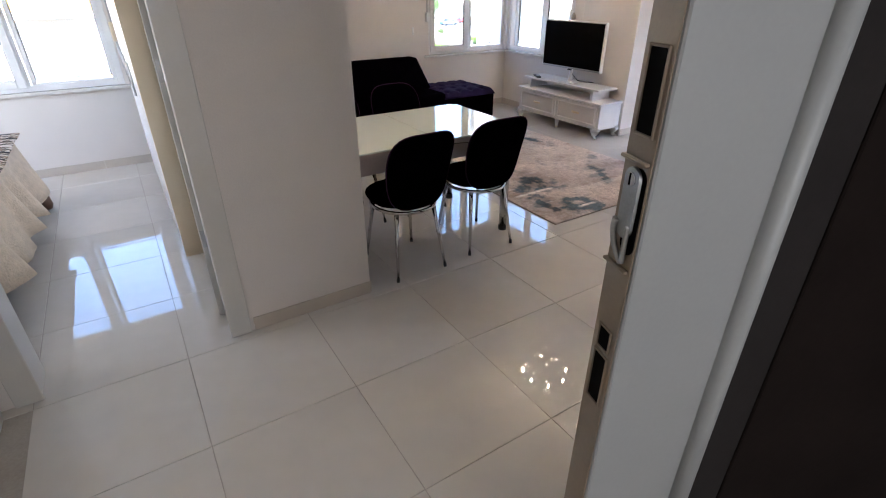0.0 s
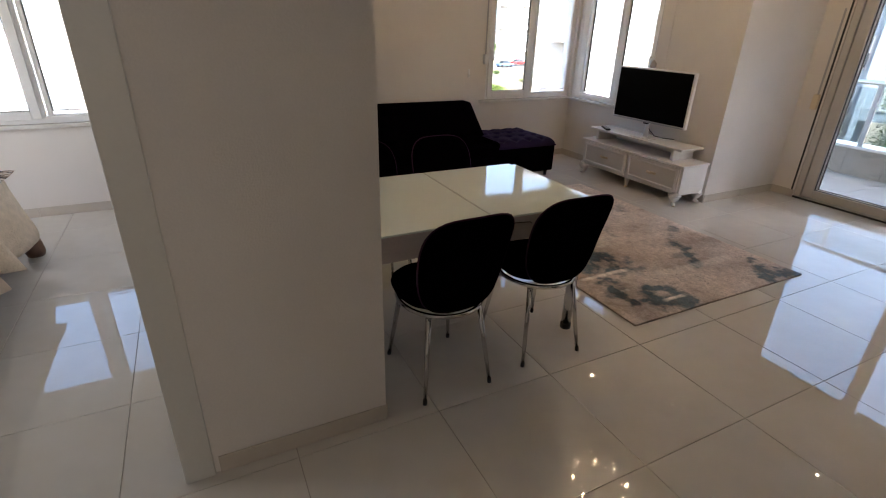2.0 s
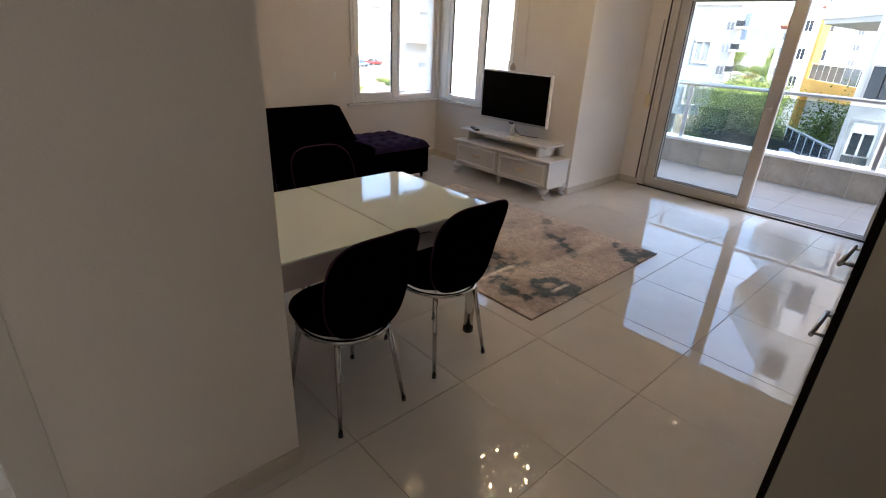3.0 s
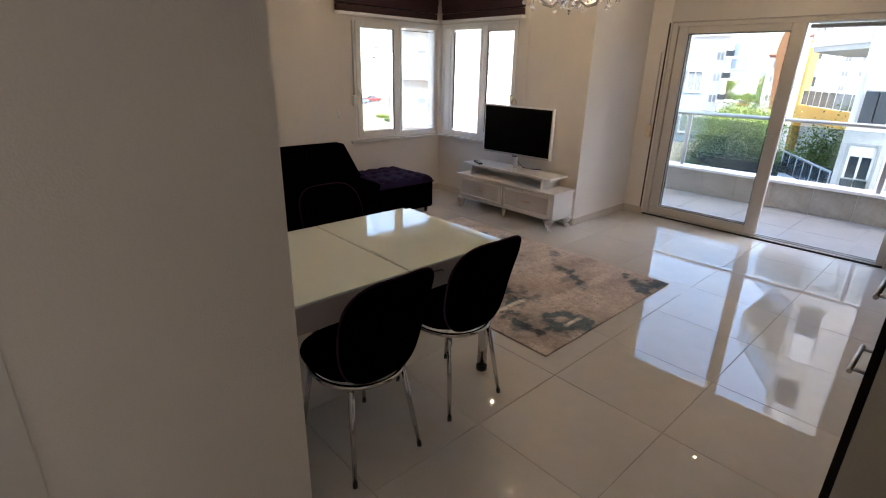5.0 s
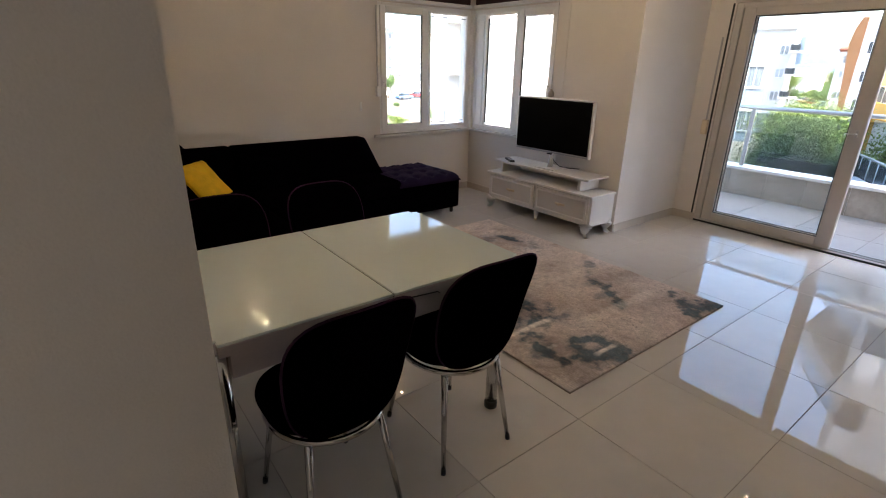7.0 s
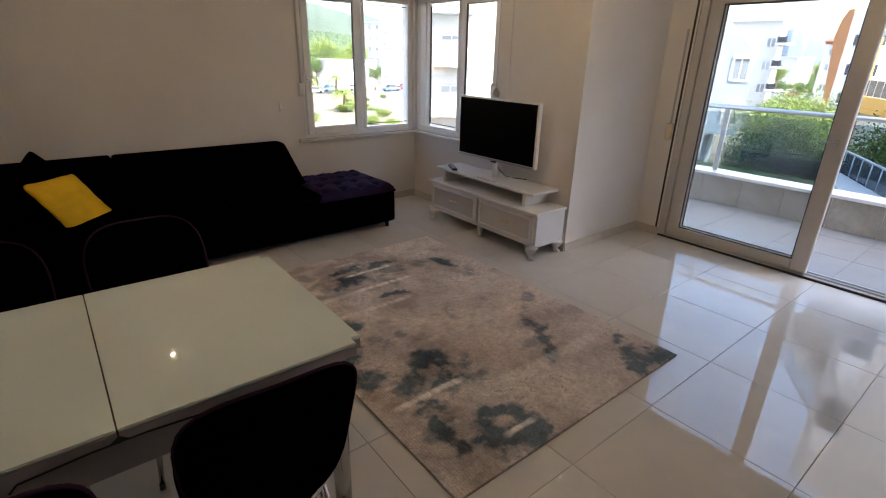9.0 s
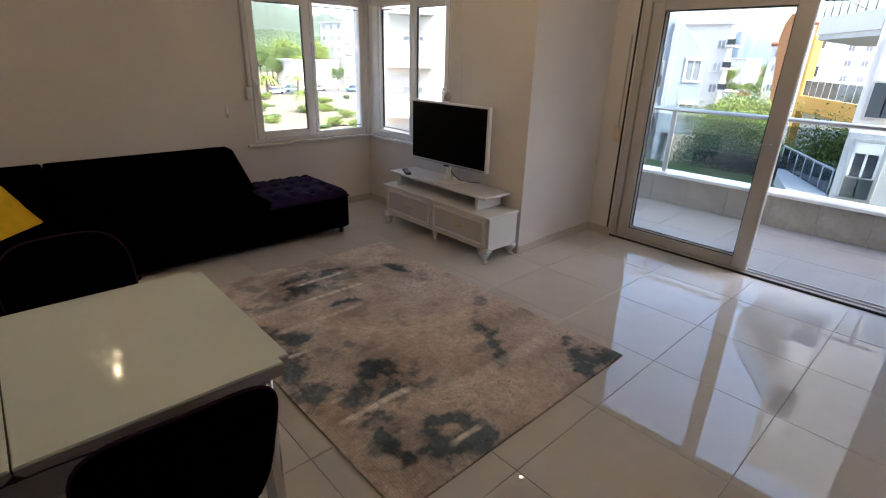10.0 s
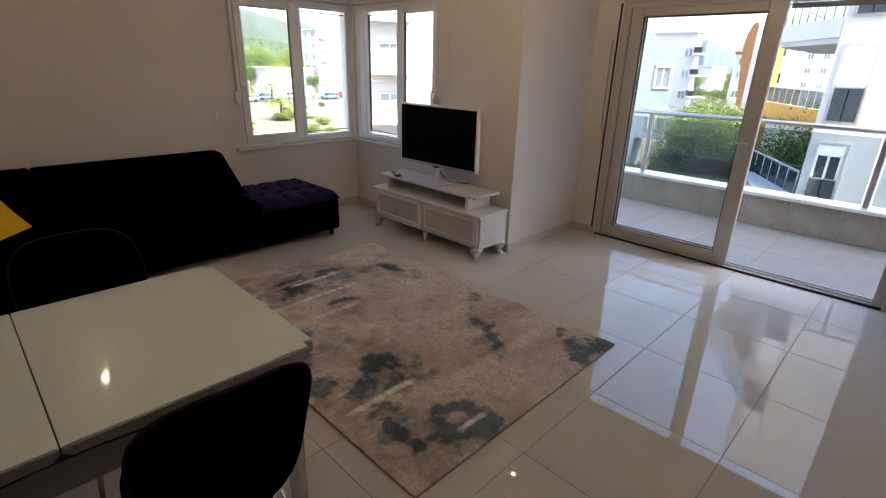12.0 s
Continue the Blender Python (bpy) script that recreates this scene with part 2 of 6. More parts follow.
def soft_pad(rx, ry, thick, n=18, power=3.2, dome=0.0, edge=5.0):
    """A closed pad lying in xy, of squircle outline, centred on the origin, with rounded edges."""
    bm = bmesh.new()
    rings = 8
    top, bot = [], []
    m = n * 4
    def pt(rr, k):
        a = 2 * math.pi * k / m
        c, s = math.cos(a), math.sin(a)
        q = (abs(c) ** power + abs(s) ** power) ** (-1 / power)
        return rr * q * c * rx, rr * q * s * ry
    def h(rr):
        return thick / 2 * (max(0.0, 1 - rr ** edge)) ** 0.5 + dome * (1 - rr * rr)
    t0 = bm.verts.new((0, 0, h(0)))
    b0 = bm.verts.new((0, 0, -thick / 2))
    for i in range(1, rings + 1):
        rr = math.sin(i / rings * math.pi / 2)
        if i < rings:
            top.append([bm.verts.new((*pt(rr, k), h(rr))) for k in range(m)])
            bot.append([bm.verts.new((*pt(rr, k), -thick / 2 * max(0.0, 1 - rr ** edge) ** 0.5)) for k in range(m)])
        else:
            rim = [bm.verts.new((*pt(1, k), 0)) for k in range(m)]
            top.append(rim)
            bot.append(rim)
    for c0, rs in ((t0, top), (b0, bot)):
        for k in range(m):
            bm.faces.new((c0, rs[0][k], rs[0][(k + 1) % m]))
        for r0, r1 in zip(rs, rs[1:]):
            for k in range(m):
                bm.faces.new((r0[k], r1[k], r1[(k + 1) % m], r0[(k + 1) % m]))
    for f in bm.faces:
        f.smooth = True
    return bm


# ---- large structure ----
CEILING = 2.55
NORTH, TVX, BALX, COLY, PILX, HALLY = 5.83, 4.75, 5.83, 3.65, 0.888, 2.188
bm = box(-3.2, PILX - 0.0, -1.8, NORTH + 0.2, -0.2, -0.004)
bx(bm, PILX, TVX + 0.2, -1.8, NORTH + 0.2, -0.2, -0.004)
bx(bm, TVX + 0.2, BALX + 0.1, -1.8, COLY + 0.1, -0.2, -0.004)
floor = struct("floor", bm, GROUT, "polished cream porcelain tile floor with thin grey joints", "floor")

bm = box(-3.2, TVX + 0.25, -1.8, NORTH + 0.25, CEILING, CEILING + 0.2)
bx(bm, TVX + 0.25, BALX + 0.2, -1.8, COLY + 0.25, CEILING, CEILING + 0.2)
ceiling = struct("ceiling", bm, CEIL, "plain white painted ceiling", "ceiling")

# north wall: bedroom window and the living room's corner window
WZ0, WZ1 = 0.75, 2.06
BW0, BW1 = -2.83, 0.02   # bedroom window
LW0 = 3.48               # living window, up to the corner
NB = 5.56                # inner face of the bedroom's north wall
EW0 = 4.58               # corner window on the television wall, from here to the corner
N1 = NORTH + 0.25
def wall(name, axis, a0, a1, b0, b1, holes, label, z1=CEILING):
    """A wall in one piece along x or y, b0..b1 thick; holes: (start, end, sill, head) go right through."""
    us = sorted({a0, a1, *[h[0] for h in holes], *[h[1] for h in holes]})
    vs = sorted({0.0, z1, *[h[2] for h in holes], *[h[3] for h in holes]})
    bm = bmesh.new()
    made = {}
    def vert(i, j, k):
        if (i, j, k) not in made:
            u, w = us[i], (b0, b1)[k]
            made[i, j, k] = bm.verts.new((u, w, vs[j]) if axis == "x" else (w, u, vs[j]))
        return made[i, j, k]
    def solid(i, j):
        if not (0 <= i < len(us) - 1 and 0 <= j < len(vs) - 1):
            return False
        u, v = (us[i] + us[i + 1]) / 2, (vs[j] + vs[j + 1]) / 2
        return not any(h[0] < u < h[1] and h[2] < v < h[3] for h in holes)
    for i in range(len(us) - 1):
        for j in range(len(vs) - 1):
            if not solid(i, j):
                continue
            for k in (0, 1):
                bm.faces.new([vert(i, j, k), vert(i + 1, j, k), vert(i + 1, j + 1, k), vert(i, j + 1, k)])
            for di, dj, e in ((-1, 0, ((0, 0), (0, 1))), (1, 0, ((1, 0), (1, 1))), (0, -1, ((0, 0), (1, 0))), (0, 1, ((0, 1), (1, 1)))):
                if not solid(i + di, j + dj):
                    (p, q), (r, t) = e
                    bm.faces.new([vert(i + p, j + q, 0), vert(i + r, j + t, 0), vert(i + r, j + t, 1), vert(i + p, j + q, 1)])
    return struct(name, bm, WALL, label)


wall("wall_bedroom_north", "x", -3.2, PILX - 0.12, NB, N1, [(BW0, BW1, WZ0, WZ1)], "pale beige painted bedroom wall with a wide window")
wall("wall_north", "x", PILX - 0.12, TVX + 0.25, NORTH, N1, [(LW0, TVX + 0.25, WZ0, WZ1)], "pale beige painted wall with the corner window")
wall("wall_television", "y", COLY, NORTH, TVX, TVX + 0.25, [(EW0, NORTH, WZ0, WZ1)], "pale beige painted wall behind the television")
struct("wall_column", box(TVX + 0.25, BALX + 0.2, COLY, COLY + 0.25, 0, CEILING), WALL, "pale beige painted return wall beside the balcony door")
BD0, BD1, BDZ = 1.2, 3.415, 2.27
wall("wall_balcony", "y", 0.13, COLY, BALX, BALX + 0.2, [(BD0, BD1, 0.0, BDZ)], "pale beige painted wall round the balcony door")
struct("wall_south", box(1.88, BALX, 0.13, 0.33, 0, CEILING), WALL, "pale beige painted kitchen wall")

# partition between hall, bedroom and living room
DO0, DO1 = -0.66, 0.13   # bedroom door opening
DH = 2.08
wall("wall_partition", "x", -3.2, PILX, HALLY, HALLY + 0.2, [(DO0 - 0.02, DO1 + 0.02, 0.0, DH + 0.02)], "pale beige painted partition wall beside the bedroom door")
wall("wall_living_west", "y", HALLY + 0.2, NORTH, PILX - 0.12, PILX, [], "pale beige painted wall behind the dining table")
# the opening here is added, only to hold the bedroom's fill lamp
wall("wall_bedroom_west", "y", HALLY, N1, -3.4, -3.2, [(3.4, 4.8, 0.8, 2.1)], "pale beige painted bedroom wall with an added side opening")

# hall walls: side door to the west, entrance to the east
HX0, HX1 = -0.8, 1.68
wall("wall_hall_west", "y", -1.8, HALLY, HX0 - 0.15, HX0, [(1.26, 2.06, 0.0, 2.08)], "pale beige painted hall wall with a side door")
wall("wall_hall_east", "y", -1.8, 0.33, HX1, HX1 + 0.2, [(-1.0, 0.02, 0.0, 2.1)], "pale beige painted hall wall round the entrance")
# unseen end wall; its window opening is added for the hall's fill lamp
wall("wall_hall_south", "x", HX0 - 0.15, HX1 + 0.2, -2.0, -1.8, [(-0.2, 1.1, 0.9, 2.1)], "pale beige painted end wall of the hall with an added window opening")
bm = box(HX1 + 1.4, HX1 + 1.5, -1.8, 0.13, -0.2, CEILING + 0.2)
bx(bm, HX1 + 0.2, HX1 + 1.4, -1.9, -1.8, -0.2, CEILING + 0.2)
bx(bm, HX1 + 0.2, HX1 + 1.4, -1.8, 0.13, CEILING, CEILING + 0.2)
bx(bm, HX1 + 0.2, HX1 + 1.4, -1.8, 0.13, -0.2, -0.002)
struct("wall_stairwell", bm, WALL, "plain painted stair landing outside the entrance")


def skirting(runs):
    """Tile skirting along runs (x0, y0, x1, y1, nx, ny): cut pieces 0.6 m long with open joints."""
    bm = bmesh.new()
    for x0, y0, x1, y1, nx, ny in runs:
        n = max(1, round(math.hypot(x1 - x0, y1 - y0) / 0.6))
        for i in range(n):
            a, b = (i + 0.003) / n, (i + 0.997) / n
            xa, xb = sorted((x0 + (x1 - x0) * a, x0 + (x1 - x0) * b))
            ya, yb = sorted((y0 + (y1 - y0) * a, y0 + (y1 - y0) * b))
            if nx:
                xa, xb = sorted((x0, x0 + 0.008 * nx))
            else:
                ya, yb = sorted((y0, y0 + 0.008 * ny))
            bx(bm, xa, xb, ya, yb, 0.0, 0.075, 0.0015)
    return bm


struct("baseboard", skirting([
    (0.235, HALLY, PILX, HALLY, 0, -1), (PILX, HALLY, PILX, NORTH, 1, 0), (PILX, NORTH, TVX, NORTH, 0, -1),
    (TVX, NORTH, TVX, COLY, -1, 0), (TVX, COLY, BALX, COLY, 0, -1), (BALX, COLY, BALX, BD1, -1, 0),
    (BALX, BD0, BALX, 0.33, -1, 0), (-3.2, NB, 0.8, NB, 0, -1), (HX0, 1.18, HX0, -1.8, 1, 0),
]), SKIRT, "beige porcelain tile skirting along the walls", "skirting")


def casing(name, x0, x1, y, ny, h, label, depth):
    """Lining and flat architraves round a door opening in a wall that runs along x."""
    t = thing(name, None, label, "door frame", kind="structure")
    w = 0.1
    for a, b in ((x0 - w + 0.01, x0 + 0.01), (x1 - 0.01, x1 + w - 0.01)):
        part("architrave", box(a, b, *sorted((y, y + ny * 0.014)), 0, h + w, 0.003), DOORWHITE, t)
    part("architrave", box(x0 + 0.01, x1 - 0.01, *sorted((y, y + ny * 0.014)), h, h + w, 0.003), DOORWHITE, t)
    for a, b in ((x0 - 0.02, x0), (x1, x1 + 0.02)):
        part("lining", box(a, b, *sorted((y, y - ny * depth)), 0, h, 0.002), DOORWHITE, t)
    part("lining", box(x0 - 0.02, x1 + 0.02, *sorted((y, y - ny * depth)), h, h + 0.02, 0.002), DOORWHITE, t)
    return t


casing("door_frame_1", DO0, DO1, HALLY, -1, DH, "off-white painted bedroom door frame with flat architraves", 0.2)
for z in (0.42, 1.205):
    part("hinge_plate", box(DO1 - 0.0025, DO1, HALLY + 0.085, HALLY + 0.145, z, z + 0.09, 0.0008), STEEL, bpy.data.objects["door_frame_1"], "dull steel hinge plate")
# bedroom door, opened into the bedroom
d = thing("door_1", pose(DO1 + 0.016, HALLY + 0.207, 0, 0, 0, 86), "off-white painted bedroom door standing open", "door", kind="structure")
part("door_leaf", box(0, 0.76, 0.0, 0.04, 0.008, 2.06, 0.003), DOORWHITE, d)
for z in (0.42, 1.205, 1.85):
    h = part("hinge", tube(bmesh.new(), [(-0.006, -0.004, z), (-0.006, -0.004, z + 0.09)], 0.006, 8), STEEL, d)
    part("hinge_plate", box(-0.0025, 0.0, 0.004, 0.034, z, z + 0.09), STEEL, h)
part("handle", tube(bmesh.new(), [(0.7, -0.003, 1.02), (0.7, -0.05, 1.02), (0.59, -0.055, 1.02)], 0.008, 8), STEEL, d)

# side door in the hall's west wall
d = thing("door_2", pose(HX0 - 0.1, 1.26, 0), "off-white painted side door, closed", "door", kind="structure")
part("door_leaf", box(0, 0.04, 0.02, 0.78, 0.008, 2.06, 0.003), DOORWHITE, d)
part("lining", box(0.042, 0.1, 0.78, 0.8, 0, 2.08), DOORWHITE, d)
part("lining", box(0.042, 0.1, 0.0, 0.02, 0, 2.08), DOORWHITE, d)
part("architrave", box(0.1, 0.114, 0.79, 0.885, 0, 2.16, 0.003), DOORWHITE, d)
part("architrave", box(0.1, 0.114, -0.09, 0.01, 0, 2.16, 0.003), DOORWHITE, d)
part("architrave", box(0.1, 0.114, 0.01, 0.79, 2.06, 2.16, 0.003), DOORWHITE, d)


# entrance door: a steel leaf with a bronzed lock edge, standing open into the hall
def entrance_door():
    hx, hy, fx, fy = 1.66, 0.0, 0.55, 0.335
    ang = math.degrees(math.atan2(fy - hy, fx - hx))
    W = math.hypot(fx - hx, fy - hy)
    d = thing("door_3", pose(hx, hy, 0, 0, 0, ang), "grey steel entrance door with a dark panel, standing open", "door", kind="structure")
    # local x runs from the hinge to the free edge; local +y is the outer side of the leaf, facing the entrance
    T = 0.07
    part("door_leaf", box(0, W - 0.003, -T, 0, 0.01, 2.08, 0.003), LEAF_GREY, d)
    part("band", box(W - 0.36, W - 0.266, 0.0, 0.005, 0.012, 2.078, 0.002), LEAF_BAND, d, "dark grey band beside the panel")
    part("panel", box(0.002, W - 0.362, 0.0, 0.008, 0.012, 2.078, 0.003), LEAF_DARK, d, "dark walnut panel")
    bead = bmesh.new()
    tube(bead, [(W - 0.242, 0.0, 0.012), (W - 0.242, 0.0, 2.078)], 0.022, 20)
    part("bead", bead, LEAF_GREY, d, "raised bead beside the panel")
    part("lock_edge", box(W - 0.003, W, -T + 0.002, -0.006, 0.02, 2.07, 0.001), EDGE_BROWN, d, "bronzed metal lock edge")
    mid = -T / 2

    def capsule(z0, z1, y, w, x0, x1):
        """A plate with round ends, standing on the lock edge."""
        bm = bmesh.new()
        r = w / 2
        ring_ = [(y + r * math.cos(a), z1 - r + r * math.sin(a)) for a in [math.pi * i / 10 for i in range(11)]]
        ring_ += [(y + r * math.cos(a), z0 + r + r * math.sin(a)) for a in [math.pi + math.pi * i / 10 for i in range(11)]]
        lo = [bm.verts.new((x0, p, q)) for p, q in ring_]
        hi = [bm.verts.new((x1, y + (p - y) * 0.94, q)) for p, q in ring_]
        n = len(lo)
        for i in range(n):
            bm.faces.new((lo[i], lo[(i + 1) % n], hi[(i + 1) % n], hi[i]))
        bm.faces.new(hi)
        return bm

    def slot(z0, z1, w, name):
        rim = bmesh.new()
        for y0, y1, a, b in ((-w / 2, -w / 2 + 0.004, z0, z1), (w / 2 - 0.004, w / 2, z0, z1), (-w / 2 + 0.004, w / 2 - 0.004, z0, z0 + 0.004), (-w / 2 + 0.004, w / 2 - 0.004, z1 - 0.004, z1)):
            bx(rim, W, W + 0.004, mid + y0, mid + y1, a, b, 0.001)
        p = part(name, rim, EDGE_BROWN, d)
        part("recess", box(W, W + 0.0012, mid - w / 2 + 0.0042, mid + w / 2 - 0.0042, z0 + 0.0042, z1 - 0.0042), RECESS_SHADE, p, "flat black plate painting the shade in the bolt hole")
    slot(1.382, 1.502, 0.044, "bolt_plate")
    slot(1.005, 1.054, 0.038, "latch_plate")
    slot(0.885, 0.998, 0.042, "bolt_plate")
    part("latch_recess", capsule(1.2, 1.338, mid + 0.0085, 0.034, W, W + 0.0012), RECESS_SHADE, d, "flat black plate painting the shade behind the latch")
    p = part("latch", capsule(1.226, 1.338, mid - 0.001, 0.036, W + 0.0014, W + 0.006), LATCH, d, "worn steel hook latch")
    part("screw", tube(bmesh.new(), [(W + 0.005, mid - 0.002, 1.32), (W + 0.0085, mid - 0.002, 1.32)], 0.0105, 18), CHROME, p)
    part("groove", box(W + 0.0086, W + 0.009, mid - 0.0035, mid - 0.0005, 1.311, 1.329), RECESS_SHADE, p)
    hk = bmesh.new()
    tube(hk, [(W + 0.008, mid - 0.017 - 0.006 * math.sin(a * math.pi / 9) + 0.028 * (a / 9) ** 2, 1.252 - 0.066 * a / 9) for a in range(10)], [0.006 - 0.0002 * a for a in range(10)], 8)
    part("hook", hk, LATCH, p)
    part("hook_arm", box(W + 0.002, W + 0.011, mid + 0.008, mid + 0.0145, 1.185, 1.25, 0.003, seg=2), LATCH, p)
    for z in (1.172, 1.345):
        part("lip", box(W, W + 0.009, mid - 0.034, mid + 0.026, z, z + 0.006, 0.002), EDGE_BROWN, d)
    for z in (0.2, 1.0, 1.8):
        part("hinge", tube(bmesh.new(), [(-0.012, -T, z), (-0.012, -T, z + 0.12)], 0.01, 8), STEEL, d)
    part("handle", tube(bmesh.new(), [(W - 0.07, -T, 1.06), (W - 0.07, -T - 0.05, 1.06), (W - 0.19, -T - 0.055, 1.06)], 0.009, 8), STEEL, d)


entrance_door()


# ---- windows ----
def ring(bm, u0, u1, v0, v1, t, w0, w1, bev=0.004):
    """A rectangular frame in local x (u), z (v), with depth along y."""
    bx(bm, u0, u0 + t, w0, w1, v0, v1, bev)
    bx(bm, u1 - t, u1, w0, w1, v0, v1, bev)
    bx(bm, u0 + t, u1 - t, w0, w1, v0, v0 + t, bev)
    bx(bm, u0 + t, u1 - t, w0, w1, v1 - t, v1, bev)
    return bm


def window(name, m, width, height, sashes, label, handle_at):
    """Local x along the wall, z up, y outwards from the room. sashes: (u0, u1, opens)."""
    t = thing(name, m, label, "window", kind="structure")
    part("window_frame", ring(bmesh.new(), 0, width, 0, height, 0.05, 0.0, 0.06), PVC, t)
    for i, (u0, u1, opens) in enumerate(sashes):
        y = -0.016 if opens else 0.012
        if i:
            part("mullion", box(u0 - 0.02, u0 + 0.02, 0.004, 0.056, 0.05, height - 0.05, 0.003), PVC, t)
        s = part("sash", ring(bmesh.new(), u0 + (0.005 if opens else 0.03), u1 - (0.005 if opens else 0.03), 0.03, height - 0.03, 0.065 if opens else 0.035, y, y + 0.045, 0.005), PVC, t)
        k = 0.07 if opens else 0.065
        part("gasket", ring(bmesh.new(), u0 + k, u1 - k, 0.03 + k - 0.005, height - 0.03 - k + 0.005, 0.006, y + 0.012, y + 0.03, 0), GASKET, s)
        g = part("pane", box(u0 + k + 0.004, u1 - k - 0.004, y + 0.018, y + 0.024, 0.03 + k, height - 0.03 - k), GLASS, s)
        g.visible_shadow = False
    hb = bmesh.new()
    hu = handle_at
    bx(hb, hu - 0.013, hu + 0.013, -0.026, -0.016, height * 0.38, height * 0.38 + 0.075, 0.004)
    tube(hb, [(hu, -0.026, height * 0.38 + 0.04), (hu, -0.055, height * 0.38 + 0.045), (hu + 0.003, -0.06, height * 0.38 + 0.02), (hu + 0.008, -0.06, height * 0.38 - 0.07)], [0.009, 0.009, 0.009, 0.007], 8)
    part("handle", hb, PVC, t)
    return t


ww = TVX - LW0
window("window_1", pose(LW0 + 0.001, NORTH + 0.01, WZ0 + 0.001), ww - 0.03, WZ1 - WZ0 - 0.002, [(0.02, 0.62, True), (0.62, ww - 0.005, False)],
       "white plastic two-sash window at the room corner", 0.045)
we = NORTH - EW0
window("window_2", pose(TVX + 0.01, NORTH - 0.03, WZ0 + 0.001, 0, 0, -90), we - 0.031, WZ1 - WZ0 - 0.002, [(0.13, 0.71, False), (0.71, we - 0.01, True)],
       "white plastic two-sash corner window beside the television", we - 0.045)
struct("window_corner_post", bx(box(TVX - 0.028, TVX + 0.2, NORTH - 0.028, NORTH + 0.2, WZ0, WZ1, 0.006), TVX + 0.012, TVX + 0.07, NORTH - 0.175, NORTH - 0.081, WZ0 + 0.052, WZ1 - 0.052, 0.004), PVC, "white plastic post at the window corner", "window post")
window("window_3", pose(BW0 + 0.001, NB + 0.01, WZ0 + 0.001), BW1 - BW0 - 0.002, WZ1 - WZ0 - 0.002, [(0.02, 0.72, False), (0.72, 1.43, False), (1.43, 2.13, True), (2.13, 2.83, False)],
       "white plastic four-part bedroom window", 1.46)
bm = box(LW0 - 0.08, TVX, NORTH - 0.035, NORTH + 0.012, WZ0 - 0.03, WZ0, 0.004)
struct("window_sill_1", bm, MARBLE, "white marble sill under the corner window", "window sill")
struct("window_sill_2", box(TVX - 0.035, TVX + 0.012, EW0 - 0.06, NORTH - 0.037, WZ0 - 0.03, WZ0, 0.004), MARBLE, "white marble sill under the corner window", "window sill")
struct("window_sill_3", box(BW0 - 0.06, BW1 + 0.06, NB - 0.035, NB + 0.012, WZ0 - 0.03, WZ0, 0.004), MARBLE, "grey-veined marble sill under the bedroom window", "window sill")


# balcony sliding door: one glazed sash stands over the fixed half, the other half is open
def balcony_door():
    t = thing("door_4", pose(BALX + 0.005, BD1 - 0.003, 0, 0, 0, -90), "white plastic sliding balcony door standing half open", "door", kind="structure")
    W, H = BD1 - BD0 - 0.006, 2.055
    f = bmesh.new()
    bx(f, 0, 0.06, 0, 0.14, 0.02, H, 0.004)
    bx(f, W - 0.06, W, 0, 0.14, 0.02, H, 0.004)
    bx(f, 0.06, W - 0.06, 0, 0.14, H - 0.045, H, 0.004)
    bx(f, 0, W, 0, 0.14, 0.0, 0.02, 0.002)
    part("door_frame", f, PVC_BACKLIT, t)
    tr = bmesh.new()
    for y in (0.03, 0.09):
        bx(tr, 0.06, W - 0.06, y, y + 0.012, 0.02, 0.034)
    part("track", tr, STEEL, t, "dull metal track")
    part("threshold", box(0.0, W, -0.012, 0.0, 0.0, 0.018, 0.003), GASKET, t, "dark threshold strip")
    for y, u0, u1 in ((0.012, 0.066, 1.19), (0.082, 0.062, 1.17)):
        sb = bmesh.new()
        bx(sb, u0, u0 + 0.1, y, y + 0.05, 0.035, H - 0.032, 0.006)
        bx(sb, u1 - 0.112, u1, y, y + 0.05, 0.035, H - 0.032, 0.006)
        bx(sb, u0 + 0.1, u1 - 0.112, y, y + 0.05, 0.035, 0.115, 0.006)
        bx(sb, u0 + 0.1, u1 - 0.112, y, y + 0.05, H - 0.11, H - 0.032, 0.006)
        s = part("sash", sb, PVC_BACKLIT, t)
        part("gasket", ring(bmesh.new(), u0 + 0.1, u1 - 0.112, 0.115, H - 0.11, 0.005, y + 0.012, y + 0.03, 0), GASKET, s)
        g = part("pane", box(u0 + 0.104, u1 - 0.116, y + 0.019, y + 0.025, 0.118, H - 0.114), GLASS, s)
        g.visible_shadow = False
        if y < 0.05:
            h = bmesh.new()
            bx(h, u1 - 0.06, u1 - 0.04, y - 0.008, y, 0.99, 1.05, 0.003)
            tube(h, [(u1 - 0.05, y - 0.012, 1.02), (u1 - 0.05, y - 0.04, 1.02), (u1 - 0.12, y - 0.045, 1.018)], [0.006, 0.006, 0.005], 8)
            part("handle", h, STEEL, s, "slim metal lever handle")
    b = part("shutter_box", box(-0.02, W + 0.02, -0.01, 0.16, H + 0.002, H + 0.21, 0.006), PVC_BACKLIT, t, "white roller shutter box")
    sl = bmesh.new()
    for i in range(2):
        bx(sl, W / 2 + 0.08, W - 0.062, 0.15, 0.162, H - 0.046 - 0.04 * i, H - 0.01 - 0.04 * i, 0.003)
    part("slat", sl, TRIM_GREY, t)
    part("strap_guide", box(-0.036, -0.018, -0.008, 0.0, 0.04, H, 0.002), BLACK, t, "dark strap guide strip")


balcony_door()

# ---- balcony ----
bz = -0.02
